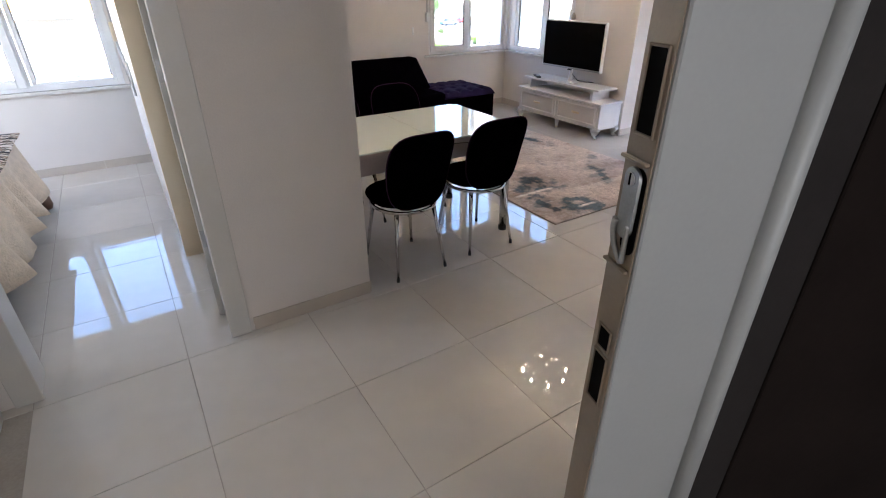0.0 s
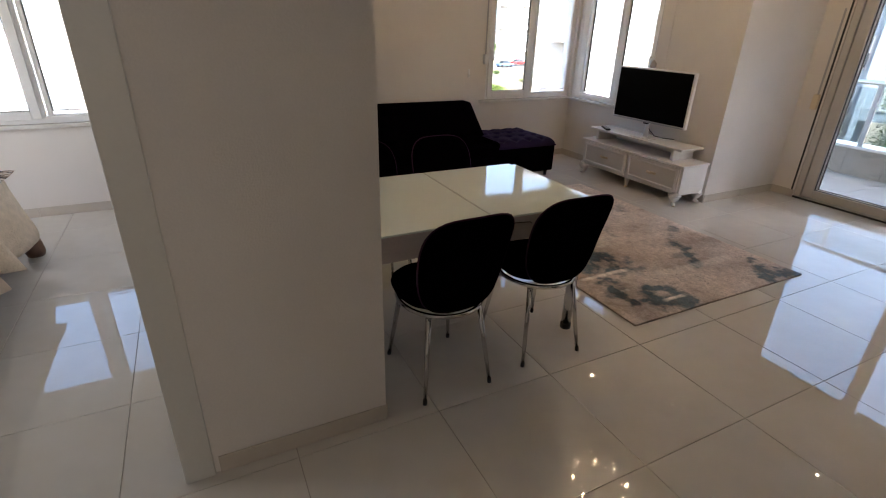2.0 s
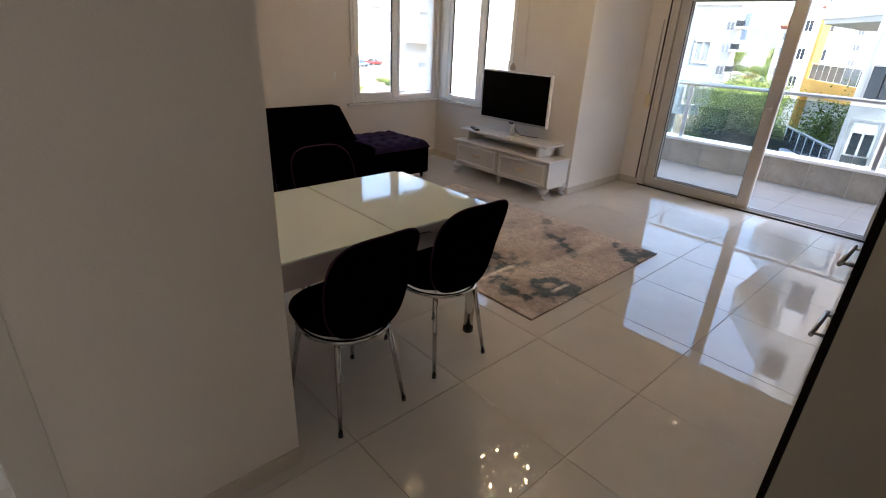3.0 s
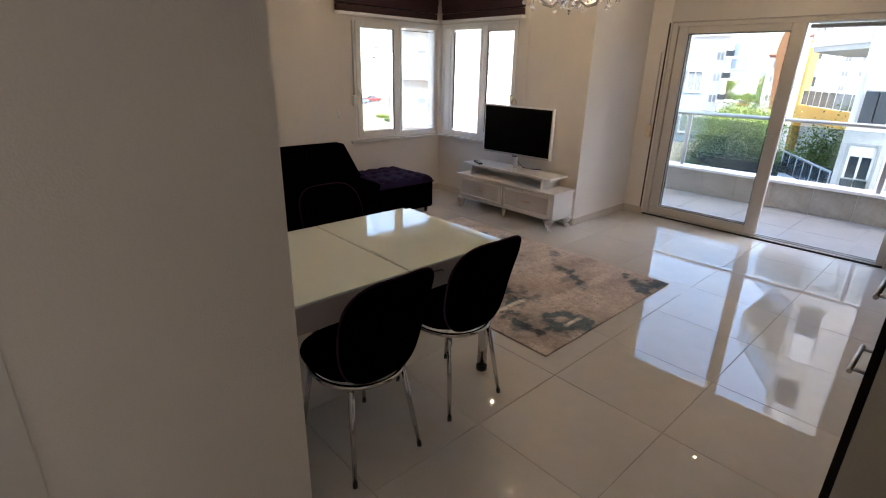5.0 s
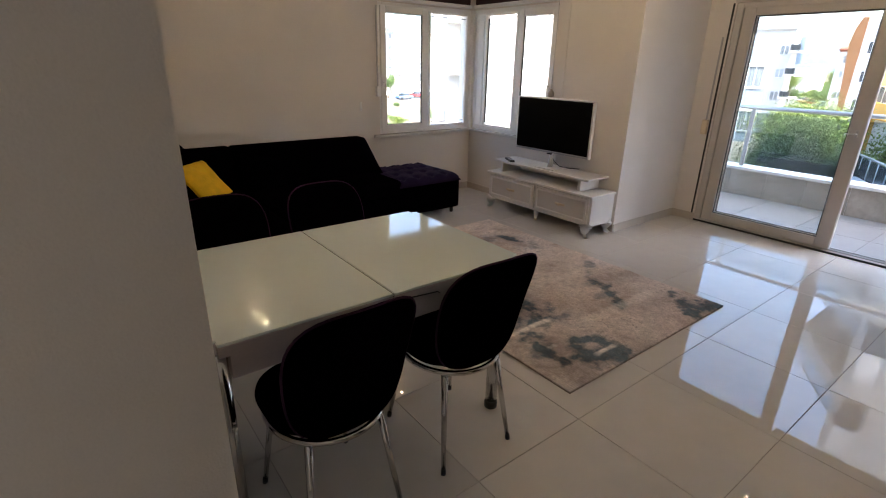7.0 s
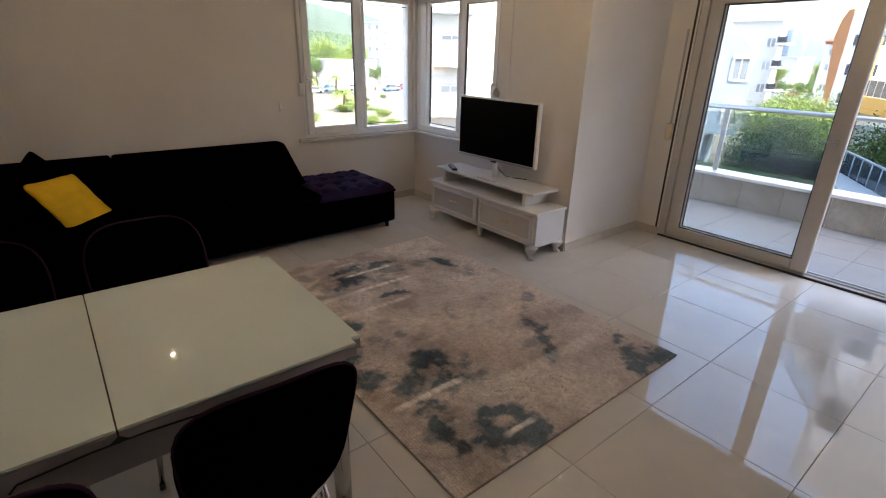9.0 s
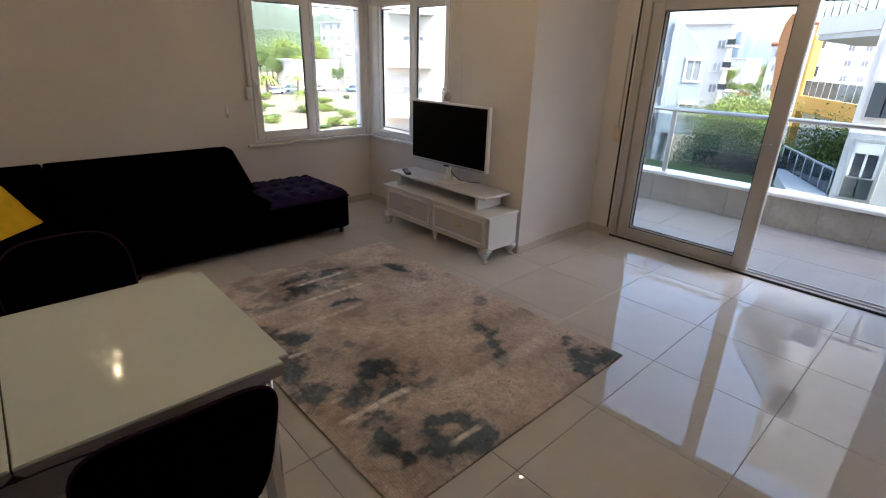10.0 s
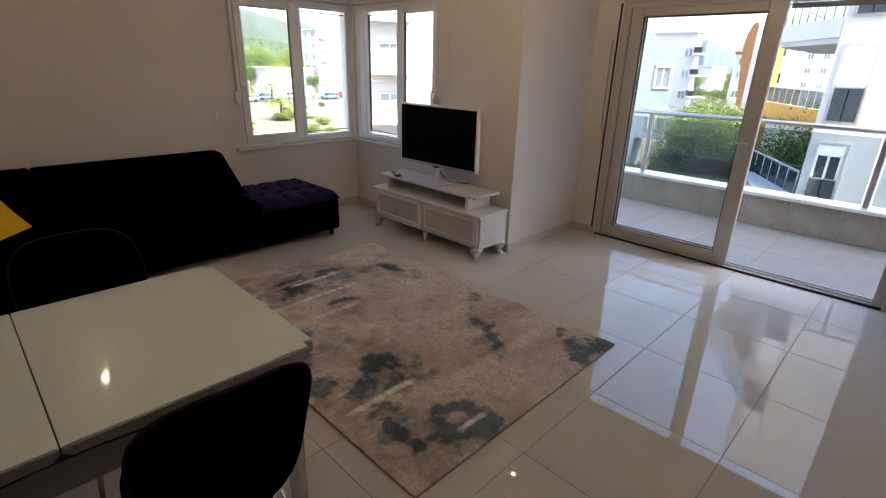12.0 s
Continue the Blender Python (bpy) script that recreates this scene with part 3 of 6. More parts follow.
struct("balcony_floor", box(BALX + 0.2, 7.75, -1.5, 6.5, -0.25, bz - 0.004), GROUT, "grey balcony slab", "balcony")
PARX = 7.52
par = struct("balcony_parapet", box(PARX + 0.012, 7.72, -1.5, 6.5, bz - 0.004, 0.3), RENDER_W, "low balcony parapet clad in grey stone", "parapet")
struct("balcony_coping", box(PARX - 0.03, 7.76, -1.5, 6.5, 0.3, 0.335, 0.005), MARBLE, "white marble coping on the parapet", "coping")
def railing():
    t = thing("balcony_railing", pose(7.62, 0, 0.335), "steel and smoked glass railing on the parapet", "railing")
    for y in (5.9, 3.76, 1.56, -0.64):
        part("post", box(-0.012, 0.012, y - 0.025, y + 0.025, 0, 0.7, 0.003), STEEL, t)
    part("handrail", tube(bmesh.new(), [(0, -1.5, 0.72), (0, 6.5, 0.72)], 0.024, 12), STEEL, t)
    for a, b in ((3.8, 5.86), (1.6, 3.72), (-0.6, 1.52)):
        g = part("pane", box(-0.004, 0.004, a, b, 0.03, 0.66), RAIL_GLASS, t, "smoked glass pane")
        g.visible_shadow = False
railing()

# ---- living room things ----
def rug():
    x0, x1, y0, y1 = 2.42, 4.01, 2.27, 4.6
    nx, ny = 300, 430
    # the large ink strokes: x, y, x, y, half width
    INK = [(2.95, 4.12, 3.05, 4.2, 0.08), (2.98, 4.33, 3.15, 4.33, 0.05), (3.29, 4.28, 3.4, 4.29, 0.05), (3.74, 4.14, 3.79, 3.94, 0.04),
           (3.64, 3.07, 3.56, 2.85, 0.05), (3.56, 2.85, 3.45, 2.69, 0.035), (2.55, 3.83, 2.68, 3.58, 0.05), (3.1, 3.84, 3.25, 3.77, 0.03),
           (2.6, 3.42, 2.49, 3.27, 0.06), (2.49, 3.25, 2.53, 3.06, 0.06), (2.84, 3.1, 2.9, 2.99, 0.065), (2.7, 2.93, 2.92, 2.9, 0.075),
           (2.6, 2.76, 2.69, 2.7, 0.05), (2.6, 2.66, 2.6, 2.46, 0.033), (2.85, 2.55, 2.93, 2.48, 0.05), (2.78, 2.4, 2.95, 2.35, 0.085),
           (3.84, 2.56, 3.92, 2.57, 0.03), (3.8, 2.46, 3.84, 2.36, 0.05), (3.69, 2.32, 3.77, 2.34, 0.045), (3.9, 2.35, 3.97, 2.31, 0.06)]
    strokes = [q + (0.95,) for q in INK]
    # smaller, fainter marks spread over the rest
    rnd = random.Random(31)
    for _ in range(26):
        x, y, a_ = rnd.uniform(x0 + 0.08, x1 - 0.08), rnd.uniform(y0 + 0.08, y1 - 0.08), rnd.uniform(0, math.pi)
        s_ = rnd.uniform(0.03, 0.12)
        strokes.append((x, y, x + s_ * math.cos(a_), y + s_ * math.sin(a_), rnd.uniform(0.025, 0.05), rnd.uniform(0.35, 0.6)))
    # pale ridges of longer pile, all running along the short side: x, x, y, half width, strength
    PALE = [(2.48, 2.93, 2.822, 0.016, 1.0), (2.78, 3.0, 2.4, 0.012, 0.9), (3.02, 3.82, 2.67, 0.035, 0.4), (2.98, 3.42, 4.235, 0.014, 0.95), (2.9, 3.42, 3.985, 0.015, 0.95),
            (2.6, 3.25, 3.72, 0.02, 0.6), (2.95, 3.66, 3.2, 0.02, 0.28), (2.5, 2.64, 2.97, 0.012, 0.6), (2.5, 2.72, 3.45, 0.012, 0.8), (3.0, 3.2, 4.44, 0.012, 0.8), (2.62, 2.72, 2.6, 0.012, 0.55), (2.5, 3.0, 3.97, 0.02, 0.4)]
    gx, gy = np.meshgrid(np.linspace(x0, x1, nx), np.linspace(y0, y1, ny))
    X, Y = gx.ravel(), gy.ravel()
    wob = np.array([(noise.noise((x * 7, y * 7, 1)), noise.noise((x * 7, y * 7, 7)), noise.noise((x * 24, y * 24, 3)), noise.noise((x * 24, y * 24, 13))) for x, y in zip(X, Y)])
    cloud = np.array([(noise.fractal((x * 2.2, y * 2.6, 2.0), 1.0, 2.0, 5), noise.fractal((x * 6, y * 8, 9.0), 0.8, 2.0, 5), noise.fractal((x * 30, y * 18, 4.0), 0.7, 2.0, 4)) for x, y in zip(X, Y)])
    XX, YY = X + 0.032 * wob[:, 0] + 0.018 * wob[:, 2], Y + 0.032 * wob[:, 1] + 0.018 * wob[:, 3]
    dark, near = np.zeros(len(X)), np.zeros(len(X))
    for ax, ay, bx_, by_, r, k in strokes:
        dx, dy = bx_ - ax, by_ - ay
        f = np.clip(((XX - ax) * dx + (YY - ay) * dy) / (dx * dx + dy * dy), 0, 1)
        d = np.hypot(XX - ax - f * dx, YY - ay - f * dy) / (r * 1.25)
        dark = np.maximum(dark, k * np.clip((1.2 - d + 0.85 * cloud[:, 1] + 0.25 * cloud[:, 2]) * 1.3, 0, 1))
        near = np.maximum(near, k * np.clip(1.6 - 0.5 * d, 0, 1))
    dark *= np.clip(0.9 + 0.25 * cloud[:, 2] + 0.3 * cloud[:, 1], 0.4, 1)
    soft = np.clip(0.58 + 1.1 * cloud[:, 0] + 0.5 * cloud[:, 1] + 0.12 * cloud[:, 2], 0, 1)[:, None]
    base = np.array([0.42, 0.34, 0.295])[None] * (1 - soft) + np.array([0.86, 0.75, 0.66])[None] * soft
    rose = np.clip(0.4 + (X - 3.1) * 0.35 - (Y - 3.3) * 0.3 + 0.5 * cloud[:, 0], 0, 1)[:, None] * 0.4
    base = base * (1 - rose) + np.array([0.52, 0.42, 0.39])[None] * rose
    tan = (0.85 * np.exp(-(((XX - 2.52) / 0.13) ** 2 + ((YY - 2.93) / 0.13) ** 2)) + 0.35 * np.exp(-(((XX - 3.1) / 0.2) ** 2 + ((YY - 2.95) / 0.16) ** 2)))[:, None] * np.clip(0.8 + 0.8 * cloud[:, 1:2], 0, 1)
    base = base * (1 - tan) + np.array([0.36, 0.225, 0.13])[None] * tan
    smut = (np.clip(1.0 * cloud[:, 1] + 0.3 * near, 0, 1) * 0.55)[:, None]
    base = base * (1 - smut) + np.array([0.27, 0.235, 0.22])[None] * smut
    vein = (np.clip(1 - np.abs(cloud[:, 1] - 0.04) * 11, 0, 1) * np.clip(0.35 + 1.2 * cloud[:, 0] + 0.35 * near, 0, 1) * np.clip(0.6 + 0.9 * cloud[:, 2], 0, 1) * 0.85)[:, None]
    base = base * (1 - vein) + np.array([0.24, 0.2, 0.185])[None] * vein
    ink = np.array([0.035, 0.055, 0.07])[None] * (1 - soft) + np.array([0.12, 0.165, 0.195])[None] * soft
    col = base * (1 - dark)[:, None] + ink * dark[:, None]
    ridge_h = np.zeros(len(X))
    nick = np.array([noise.noise((x * 34, y * 6, 15)) for x, y in zip(X, Y)])
    for xa, xb, yc, w, k in PALE:
        along = np.clip(np.minimum(X - xa, xb - X) / 0.06, 0, 1)
        line = np.clip(1.55 - np.abs(Y - yc - 0.008 * wob[:, 0]) / w + 0.6 * nick, 0, 1)
        ridge_h = np.maximum(ridge_h, k * along * line * np.clip(0.9 + 0.6 * nick, 0, 1))
    col = col * (1 - ridge_h)[:, None] + np.array([0.92, 0.85, 0.77])[None] * ridge_h[:, None]
    Z = 0.011 + 0.0012 * wob[:, 2] + 0.002 * ridge_h
    verts = list(zip(X, Y, Z)) 
    faces = [(j * nx + i, j * nx + i + 1, (j + 1) * nx + i + 1, (j + 1) * nx + i) for j in range(ny - 1) for i in range(nx - 1)]
    rim = [i for i in range(nx)] + [j * nx + nx - 1 for j in range(1, ny)] + [(ny - 1) * nx + i for i in range(nx - 2, -1, -1)] + [j * nx for j in range(ny - 2, 0, -1)]
    k0 = len(verts)
    verts += [(verts[i][0], verts[i][1], 0.0005) for i in rim]
    n = len(rim)
    faces += [(rim[(i + 1) % n], rim[i], k0 + i, k0 + (i + 1) % n) for i in range(n)]
    me = bpy.data.meshes.new("rug")
    me.from_pydata(verts, [], faces)
    me.polygons.foreach_set("use_smooth", [True] * len(me.polygons))
    at = me.color_attributes.new("pile", "FLOAT_COLOR", "POINT")
    full = np.ones((len(verts), 4))
    full[:k0, :3] = col
    full[k0:, :3] = (0.3, 0.25, 0.22)
    at.data.foreach_set("color", full.ravel())
    m = bpy.data.materials.new("woven_rug")
    m.use_nodes = True
    nt = m.node_tree
    b = nt.nodes["Principled BSDF"]
    a = nt.nodes.new("ShaderNodeVertexColor")
    a.layer_name = "pile"
    tc = nt.nodes.new("ShaderNodeTexCoord")
    w = nt.nodes.new("ShaderNodeTexVoronoi")
    w.inputs["Scale"].default_value, w.inputs["Randomness"].default_value = 1.0, 0.45
    mp = nt.nodes.new("ShaderNodeMapping")
    mp.inputs["Scale"].default_value = (70, 105, 1)
    nt.links.new(tc.outputs["Object"], mp.inputs["Vector"])
    nt.links.new(mp.outputs[0], w.inputs["Vector"])
    nz = nt.nodes.new("ShaderNodeTexNoise")
    nz.inputs["Scale"].default_value, nz.inputs["Detail"].default_value = 45, 4
    nt.links.new(tc.outputs["Object"], nz.inputs["Vector"])
    mr = nt.nodes.new("ShaderNodeMapRange")
    mr.inputs["From Min"].default_value, mr.inputs["From Max"].default_value = 0.3, 0.7
    mr.inputs["To Min"].default_value, mr.inputs["To Max"].default_value = 0.84, 1.12
    nt.links.new(nz.outputs["Fac"], mr.inputs["Value"])
    vm = nt.nodes.new("ShaderNodeVectorMath")
    vm.operation = "SCALE"
    nt.links.new(a.outputs["Color"], vm.inputs[0])
    wv = nt.nodes.new("ShaderNodeMapRange")
    wv.inputs["From Max"].default_value = 0.7
    wv.inputs["To Min"].default_value, wv.inputs["To Max"].default_value = 1.2, 0.86
    nt.links.new(w.outputs["Distance"], wv.inputs["Value"])
    mm = nt.nodes.new("ShaderNodeMath")
    mm.operation = "MULTIPLY"
    nt.links.new(mr.outputs[0], mm.inputs[0])
    nt.links.new(wv.outputs[0], mm.inputs[1])
    nt.links.new(mm.outputs[0], vm.inputs["Scale"])
    nt.links.new(vm.outputs[0], b.inputs["Base Color"])
    bp = nt.nodes.new("ShaderNodeBump")
    bp.inputs["Strength"].default_value, bp.inputs["Distance"].default_value = 0.7, 0.004
    nt.links.new(w.outputs["Distance"], bp.inputs["Height"])
    nt.links.new(bp.outputs[0], b.inputs["Normal"])
    b.inputs["Roughness"].default_value = 0.95
    b.inputs["Specular IOR Level"].default_value = 0.1
    me.materials.append(m)
    tagged(new("rug", me), "beige woven rug with blue-grey abstract blotches on the floor", "rug")
rug()


def tv_stand():
    t = thing("tv_stand", pose(4.37, 3.66, 0), "white lacquered television stand with two panelled drawers", "tv stand")
    L = 1.36
    body = bmesh.new()
    bx(body, 0.012, 0.35, 0.0, 0.025, 0.11, 0.375, 0.002)
    bx(body, 0.012, 0.35, L - 0.025, L, 0.11, 0.375, 0.002)
    bx(body, 0.012, 0.35, 0.025, L - 0.025, 0.11, 0.13)
    bx(body, 0.33, 0.35, 0.025, L - 0.025, 0.13, 0.375)
    bx(body, 0.02, 0.33, L / 2 - 0.012, L / 2 + 0.012, 0.13, 0.375)
    part("body", body, WHITE_LAC, t)
    part("top", box(-0.018, 0.352, -0.014, L + 0.014, 0.378, 0.402, 0.006, seg=2), WHITE_LAC, t)
    part("shadow_gap", box(0.008, 0.35, 0.004, L - 0.004, 0.374, 0.379), BLACK, t, "dark gap under the top")
    for y0 in (0.028, L / 2 + 0.014):
        y1 = y0 + L / 2 - 0.042
        dr = part("drawer", box(0.0, 0.018, y0, y1, 0.134, 0.37, 0.003), WHITE_LAC, t)
        part("panel", box(-0.003, 0.0, y0 + 0.035, y1 - 0.035, 0.168, 0.336), LAC_PANEL, dr, "aged white recessed panel")
        part("moulding", ring(bmesh.new(), y0 + 0.012, y1 - 0.012, 0.146, 0.358, 0.024, -0.014, 0.0, 0.005), WHITE_LAC, dr).matrix_local = Matrix(((0, 1, 0, 0), (1, 0, 0, 0), (0, 0, 1, 0), (0, 0, 0, 1)))
        h = bmesh.new()
        c = (y0 + y1) / 2
        bx(h, -0.007, -0.003, c - 0.06, c + 0.06, 0.24, 0.264, 0.0015)
        tube(h, [(-0.004, c - 0.055, 0.252), (-0.016, c - 0.03, 0.26), (-0.02, c, 0.248), (-0.016, c + 0.03, 0.26), (-0.004, c + 0.055, 0.252)], [0.004, 0.008, 0.011, 0.008, 0.004], 8)
        ball(h, (-0.012, c - 0.03, 0.25), 0.009, 8)
        ball(h, (-0.012, c + 0.03, 0.25), 0.009, 8)
        part("handle", h, GILT, dr, "pale gilt drawer handle")
    part("shelf", box(0.04, 0.352, 0.09, L - 0.03, 0.508, 0.53, 0.003), WHITE_LAC, t)
    for y in (0.2, L - 0.13):
        part("shelf_support", box(0.06, 0.34, y - 0.017, y + 0.017, 0.395, 0.508, 0.002), WHITE_LAC, t)
    for x, y, sx, sy in ((0.0, 0.0, -1, -1), (0.34, 0.0, 1, -1), (0.0, L, -1, 1), (0.34, L, 1, 1), (0.03, L / 2, -1, 0)):
        lg = bmesh.new()
        px, py = x + (0.02 if x < 0.1 else -0.02), y - 0.045 * sy
        k = 0.0 if sy == 0 else 1.0
        tube(lg, [(px, py, 0.112), (px + 0.012 * sx * k, py + 0.01 * sy, 0.085), (px + 0.004 * sx * k, py, 0.05), (px + 0.0 * sx, py + 0.004 * sy, 0.025), (px + 0.022 * sx * k, py + 0.034 * sy, 0.0)],
             [0.056, 0.05, 0.033, 0.02, 0.017] if sy else [0.03, 0.026, 0.02, 0.015, 0.013], 12)
        bx(lg, px - 0.03, px + 0.03, py - 0.05 * abs(sy) - 0.01, py + 0.05 * abs(sy) + 0.01, 0.095, 0.11, 0.006)
        lp = part("leg", lg, WHITE_LAC, t, "curved white leg")
        part("leg_tip", tube(bmesh.new(), [(px + 0.005 * sx * k, py + 0.011 * sy, 0.02), (px + 0.0225 * sx * k, py + 0.0345 * sy, 0.0)], [0.0175, 0.0165], 10), GILT, lp, "worn gilt tip")
tv_stand()


def television():
    t = thing("television", pose(4.53, 4.325, 0.53, 0, 0, 2), "white framed flat television with a dark screen on its stand", "television")
    b = part("body", box(-0.012, 0.03, -0.455, 0.455, 0.15, 0.67, 0.008, seg=2), PVC, t)
    part("back_cover", box(0.03, 0.06, -0.3, 0.3, 0.2, 0.55, 0.015), PVC, t)
    part("screen", box(-0.0145, -0.0125, -0.438, 0.438, 0.172, 0.656), SCREEN, b, "dark switched-off screen")
    part("lower_trim", box(-0.016, -0.012, -0.44, 0.44, 0.153, 0.166, 0.001), STEEL, b)
    part("sensor", box(-0.018, 0.0, -0.03, 0.03, 0.138, 0.15, 0.003), BLACK, b)
    nk = bmesh.new()
    tube(nk, [(0.02, 0, 0.0), (0.02, 0, 0.1), (0.025, 0, 0.2)], [0.03, 0.02, 0.02], 12)
    part("neck", nk, PVC, t)
    part("base", box(-0.09, 0.12, -0.13, 0.13, 0.0, 0.01, 0.004, seg=2), WHITE_LAC, t, "glossy white base plate")
television()
rc = thing("remote_control", pose(4.475, 4.82, 0.53, 0, 0, 62), "black remote control lying on the stand", "remote control")
part("body", box(-0.1, 0.1, -0.026, 0.026, 0, 0.02, 0.006, seg=2), BLACK, rc)
bt = bmesh.new()
for i in range(7):
    for j in range(3):
        bx(bt, -0.075 + i * 0.018, -0.065 + i * 0.018, -0.014 + j * 0.011, -0.007 + j * 0.011, 0.02, 0.0215)
part("buttons", bt, TRIM_GREY, rc)
cb = bmesh.new()
tube(cb, [(4.56, 4.36, 0.68), (4.6, 4.33, 0.6), (4.63, 4.28, 0.545), (4.66, 4.2, 0.537), (4.72, 4.1, 0.537)], 0.004, 6)
tagged(part("cable", cb, BLACK), "thin black cable behind the television", "cable")


def table():
    t = thing("dining_table", pose(0, 0, 0), "extending dining table with cream glass top in two halves", "table")
    y0, y1 = 2.385, 3.195
    for a, b in ((0.9, 1.5025), (1.5065, 2.128)):
        def leaf(z0, z1, q, soft):
            bm = box(a + q, b - q, y0 + q, y1 - q, z0, z1)
            outer = a if a < 1 else b
            bmesh.ops.bevel(bm, geom=[e for e in bm.edges if abs(e.verts[0].co.z - e.verts[1].co.z) > 0.004 and abs(e.verts[0].co.x - outer) < 0.01], offset=0.03, segments=6, affect="EDGES")
            bmesh.ops.bevel(bm, geom=[e for e in bm.edges if abs(e.verts[0].co.z - e.verts[1].co.z) < 0.001], offset=soft, segments=2, affect="EDGES")
            return bm
        top = part("tabletop", leaf(0.741, 0.75, 0.0, 0.0025), TABLE_GLASS, t, "cream glass table leaf")
        part("leaf_edge", leaf(0.706, 0.741, 0.0005, 0.002), APRON, top)
    part("seam_strip", box(1.5027, 1.5063, y0 + 0.004, y1 - 0.004, 0.71, 0.7475), BLACK, t, "dark strip in the seam between the leaves")
    ap = bmesh.new()
    bx(ap, 0.965, 2.065, y0 + 0.03, y0 + 0.05, 0.61, 0.7, 0.002)
    bx(ap, 0.965, 2.065, y1 - 0.05, y1 - 0.03, 0.61, 0.7, 0.002)
    bx(ap, 0.965, 0.985, y0 + 0.05, y1 - 0.05, 0.61, 0.7, 0.002)
    bx(ap, 2.045, 2.065, y0 + 0.05, y1 - 0.05, 0.61, 0.7, 0.002)
    part("apron", ap, APRON, t, "lilac-grey laminate apron")
    for y in (y0 + 0.012, y1 - 0.024):
        front = y < 2.6
        ye = y0 - 0.0015 if front else y1 - 0.0025
        rl = bmesh.new()
        tube(rl, [(1.31, ye + 0.002, 0.692), (1.325, ye + 0.002, 0.708), (1.45, ye + 0.002, 0.717), (1.487, ye + 0.002, 0.717), (1.5045, ye + 0.002, 0.731), (1.522, ye + 0.002, 0.717), (1.56, ye + 0.002, 0.717), (1.69, ye + 0.002, 0.708), (1.7, ye + 0.002, 0.7)], 0.0028, 6)
        part("slide_rail", rl, BLACK, t, "dark metal extension rail")
        bx_ = bmesh.new()
        tri = [(1.486, 0.716), (1.5045, 0.734), (1.523, 0.716)]
        lo, hi = [bx_.verts.new((u, ye, w)) for u, w in tri], [bx_.verts.new((u, ye + 0.004, w)) for u, w in tri]
        bx_.faces.new(lo)
        bx_.faces.new(hi[::-1])
        for i in range(3):
            bx_.faces.new((lo[i], hi[i], hi[(i + 1) % 3], lo[(i + 1) % 3]))
        part("hinge_block", bx_, BLACK, t, "small dark hinge block under the seam")
    for x in (0.932, 2.05):
        for y in (y0 + 0.05, y1 - 0.05):
            lg = part("leg", tube(bmesh.new(), [(x, y, 0.035), (x, y, 0.3), (x, y, 0.706)], [0.026, 0.028, 0.03], 16), CHROME, t)
            part("foot", tube(bmesh.new(), [(x, y, 0.0), (x, y, 0.028), (x, y, 0.036)], [0.03, 0.03, 0.027], 16), BLACK, lg)
table()


def chair():
    """A padded chair at the origin that faces +y."""
    t = thing("dining_chair", pose(0, 0, 0), "dark aubergine velvet dining chair with chrome legs", "chair", "chairs round the table")
    s = soft_pad(0.205, 0.225, 0.085, n=14, power=2.6, dome=0.012, edge=4)
    for v in s.verts:
        v.co.z += 0.465 + 0.03 * max(0.0, -v.co.y / 0.225) ** 2
        v.co.y += 0.02
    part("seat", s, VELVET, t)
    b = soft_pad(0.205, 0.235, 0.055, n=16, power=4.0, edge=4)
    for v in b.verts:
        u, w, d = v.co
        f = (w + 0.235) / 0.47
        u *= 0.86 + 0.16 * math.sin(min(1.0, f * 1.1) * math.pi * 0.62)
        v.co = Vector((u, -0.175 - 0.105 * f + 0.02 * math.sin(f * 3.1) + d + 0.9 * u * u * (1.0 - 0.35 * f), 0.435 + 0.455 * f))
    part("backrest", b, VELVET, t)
    pp = bmesh.new()
    pts = []
    for k in range(41):
        a = math.pi * (k / 40) * 1.5 - math.pi * 0.25
        c, sn = math.cos(a), math.sin(a)
        q = (abs(c) ** 4 + abs(sn) ** 4) ** (-1 / 4)
        u, w = q * c * 0.205, q * sn * 0.235
        f = (w + 0.235) / 0.47
        u *= 0.86 + 0.16 * math.sin(min(1.0, f * 1.1) * math.pi * 0.62)
        pts.append((u, -0.175 - 0.105 * f + 0.02 * math.sin(f * 3.1) + 0.9 * u * u * (1.0 - 0.35 * f), 0.435 + 0.455 * f))
    tube(pp, pts, 0.0045, 6)
    part("piping", pp, PIPING, t, "plum piping along the backrest")
    rg = bmesh.new()
    tube(rg, [(0.19 * math.cos(a * math.pi / 16), 0.02 + 0.205 * math.sin(a * math.pi / 16), 0.418) for a in range(33)], 0.011, 8, caps=False)
    part("seat_ring", rg, CHROME, t)
    for x, y in ((-1, -1), (1, -1), (-1, 1), (1, 1)):
        lg = part("leg", tube(bmesh.new(), [(0.168 * x, 0.02 + 0.203 * y, 0.02), (0.125 * x, 0.02 + 0.14 * y, 0.415)], [0.0085, 0.0135], 12), CHROME, t)
        part("foot", tube(bmesh.new(), [(0.17 * x, 0.02 + 0.206 * y, 0.0), (0.168 * x, 0.02 + 0.203 * y, 0.024)], [0.0105, 0.01], 10), BLACK, lg)
    return t
c = chair()
c.matrix_basis = pose(1.235, 2.385, 0, 0, 0, 2)
copy_thing(c, pose(1.795, 2.42, 0, 0, 0, -1))
copy_thing(c, pose(1.215, 3.22, 0, 0, 0, 180))
copy_thing(c, pose(1.745, 3.22, 0, 0, 0, 182))


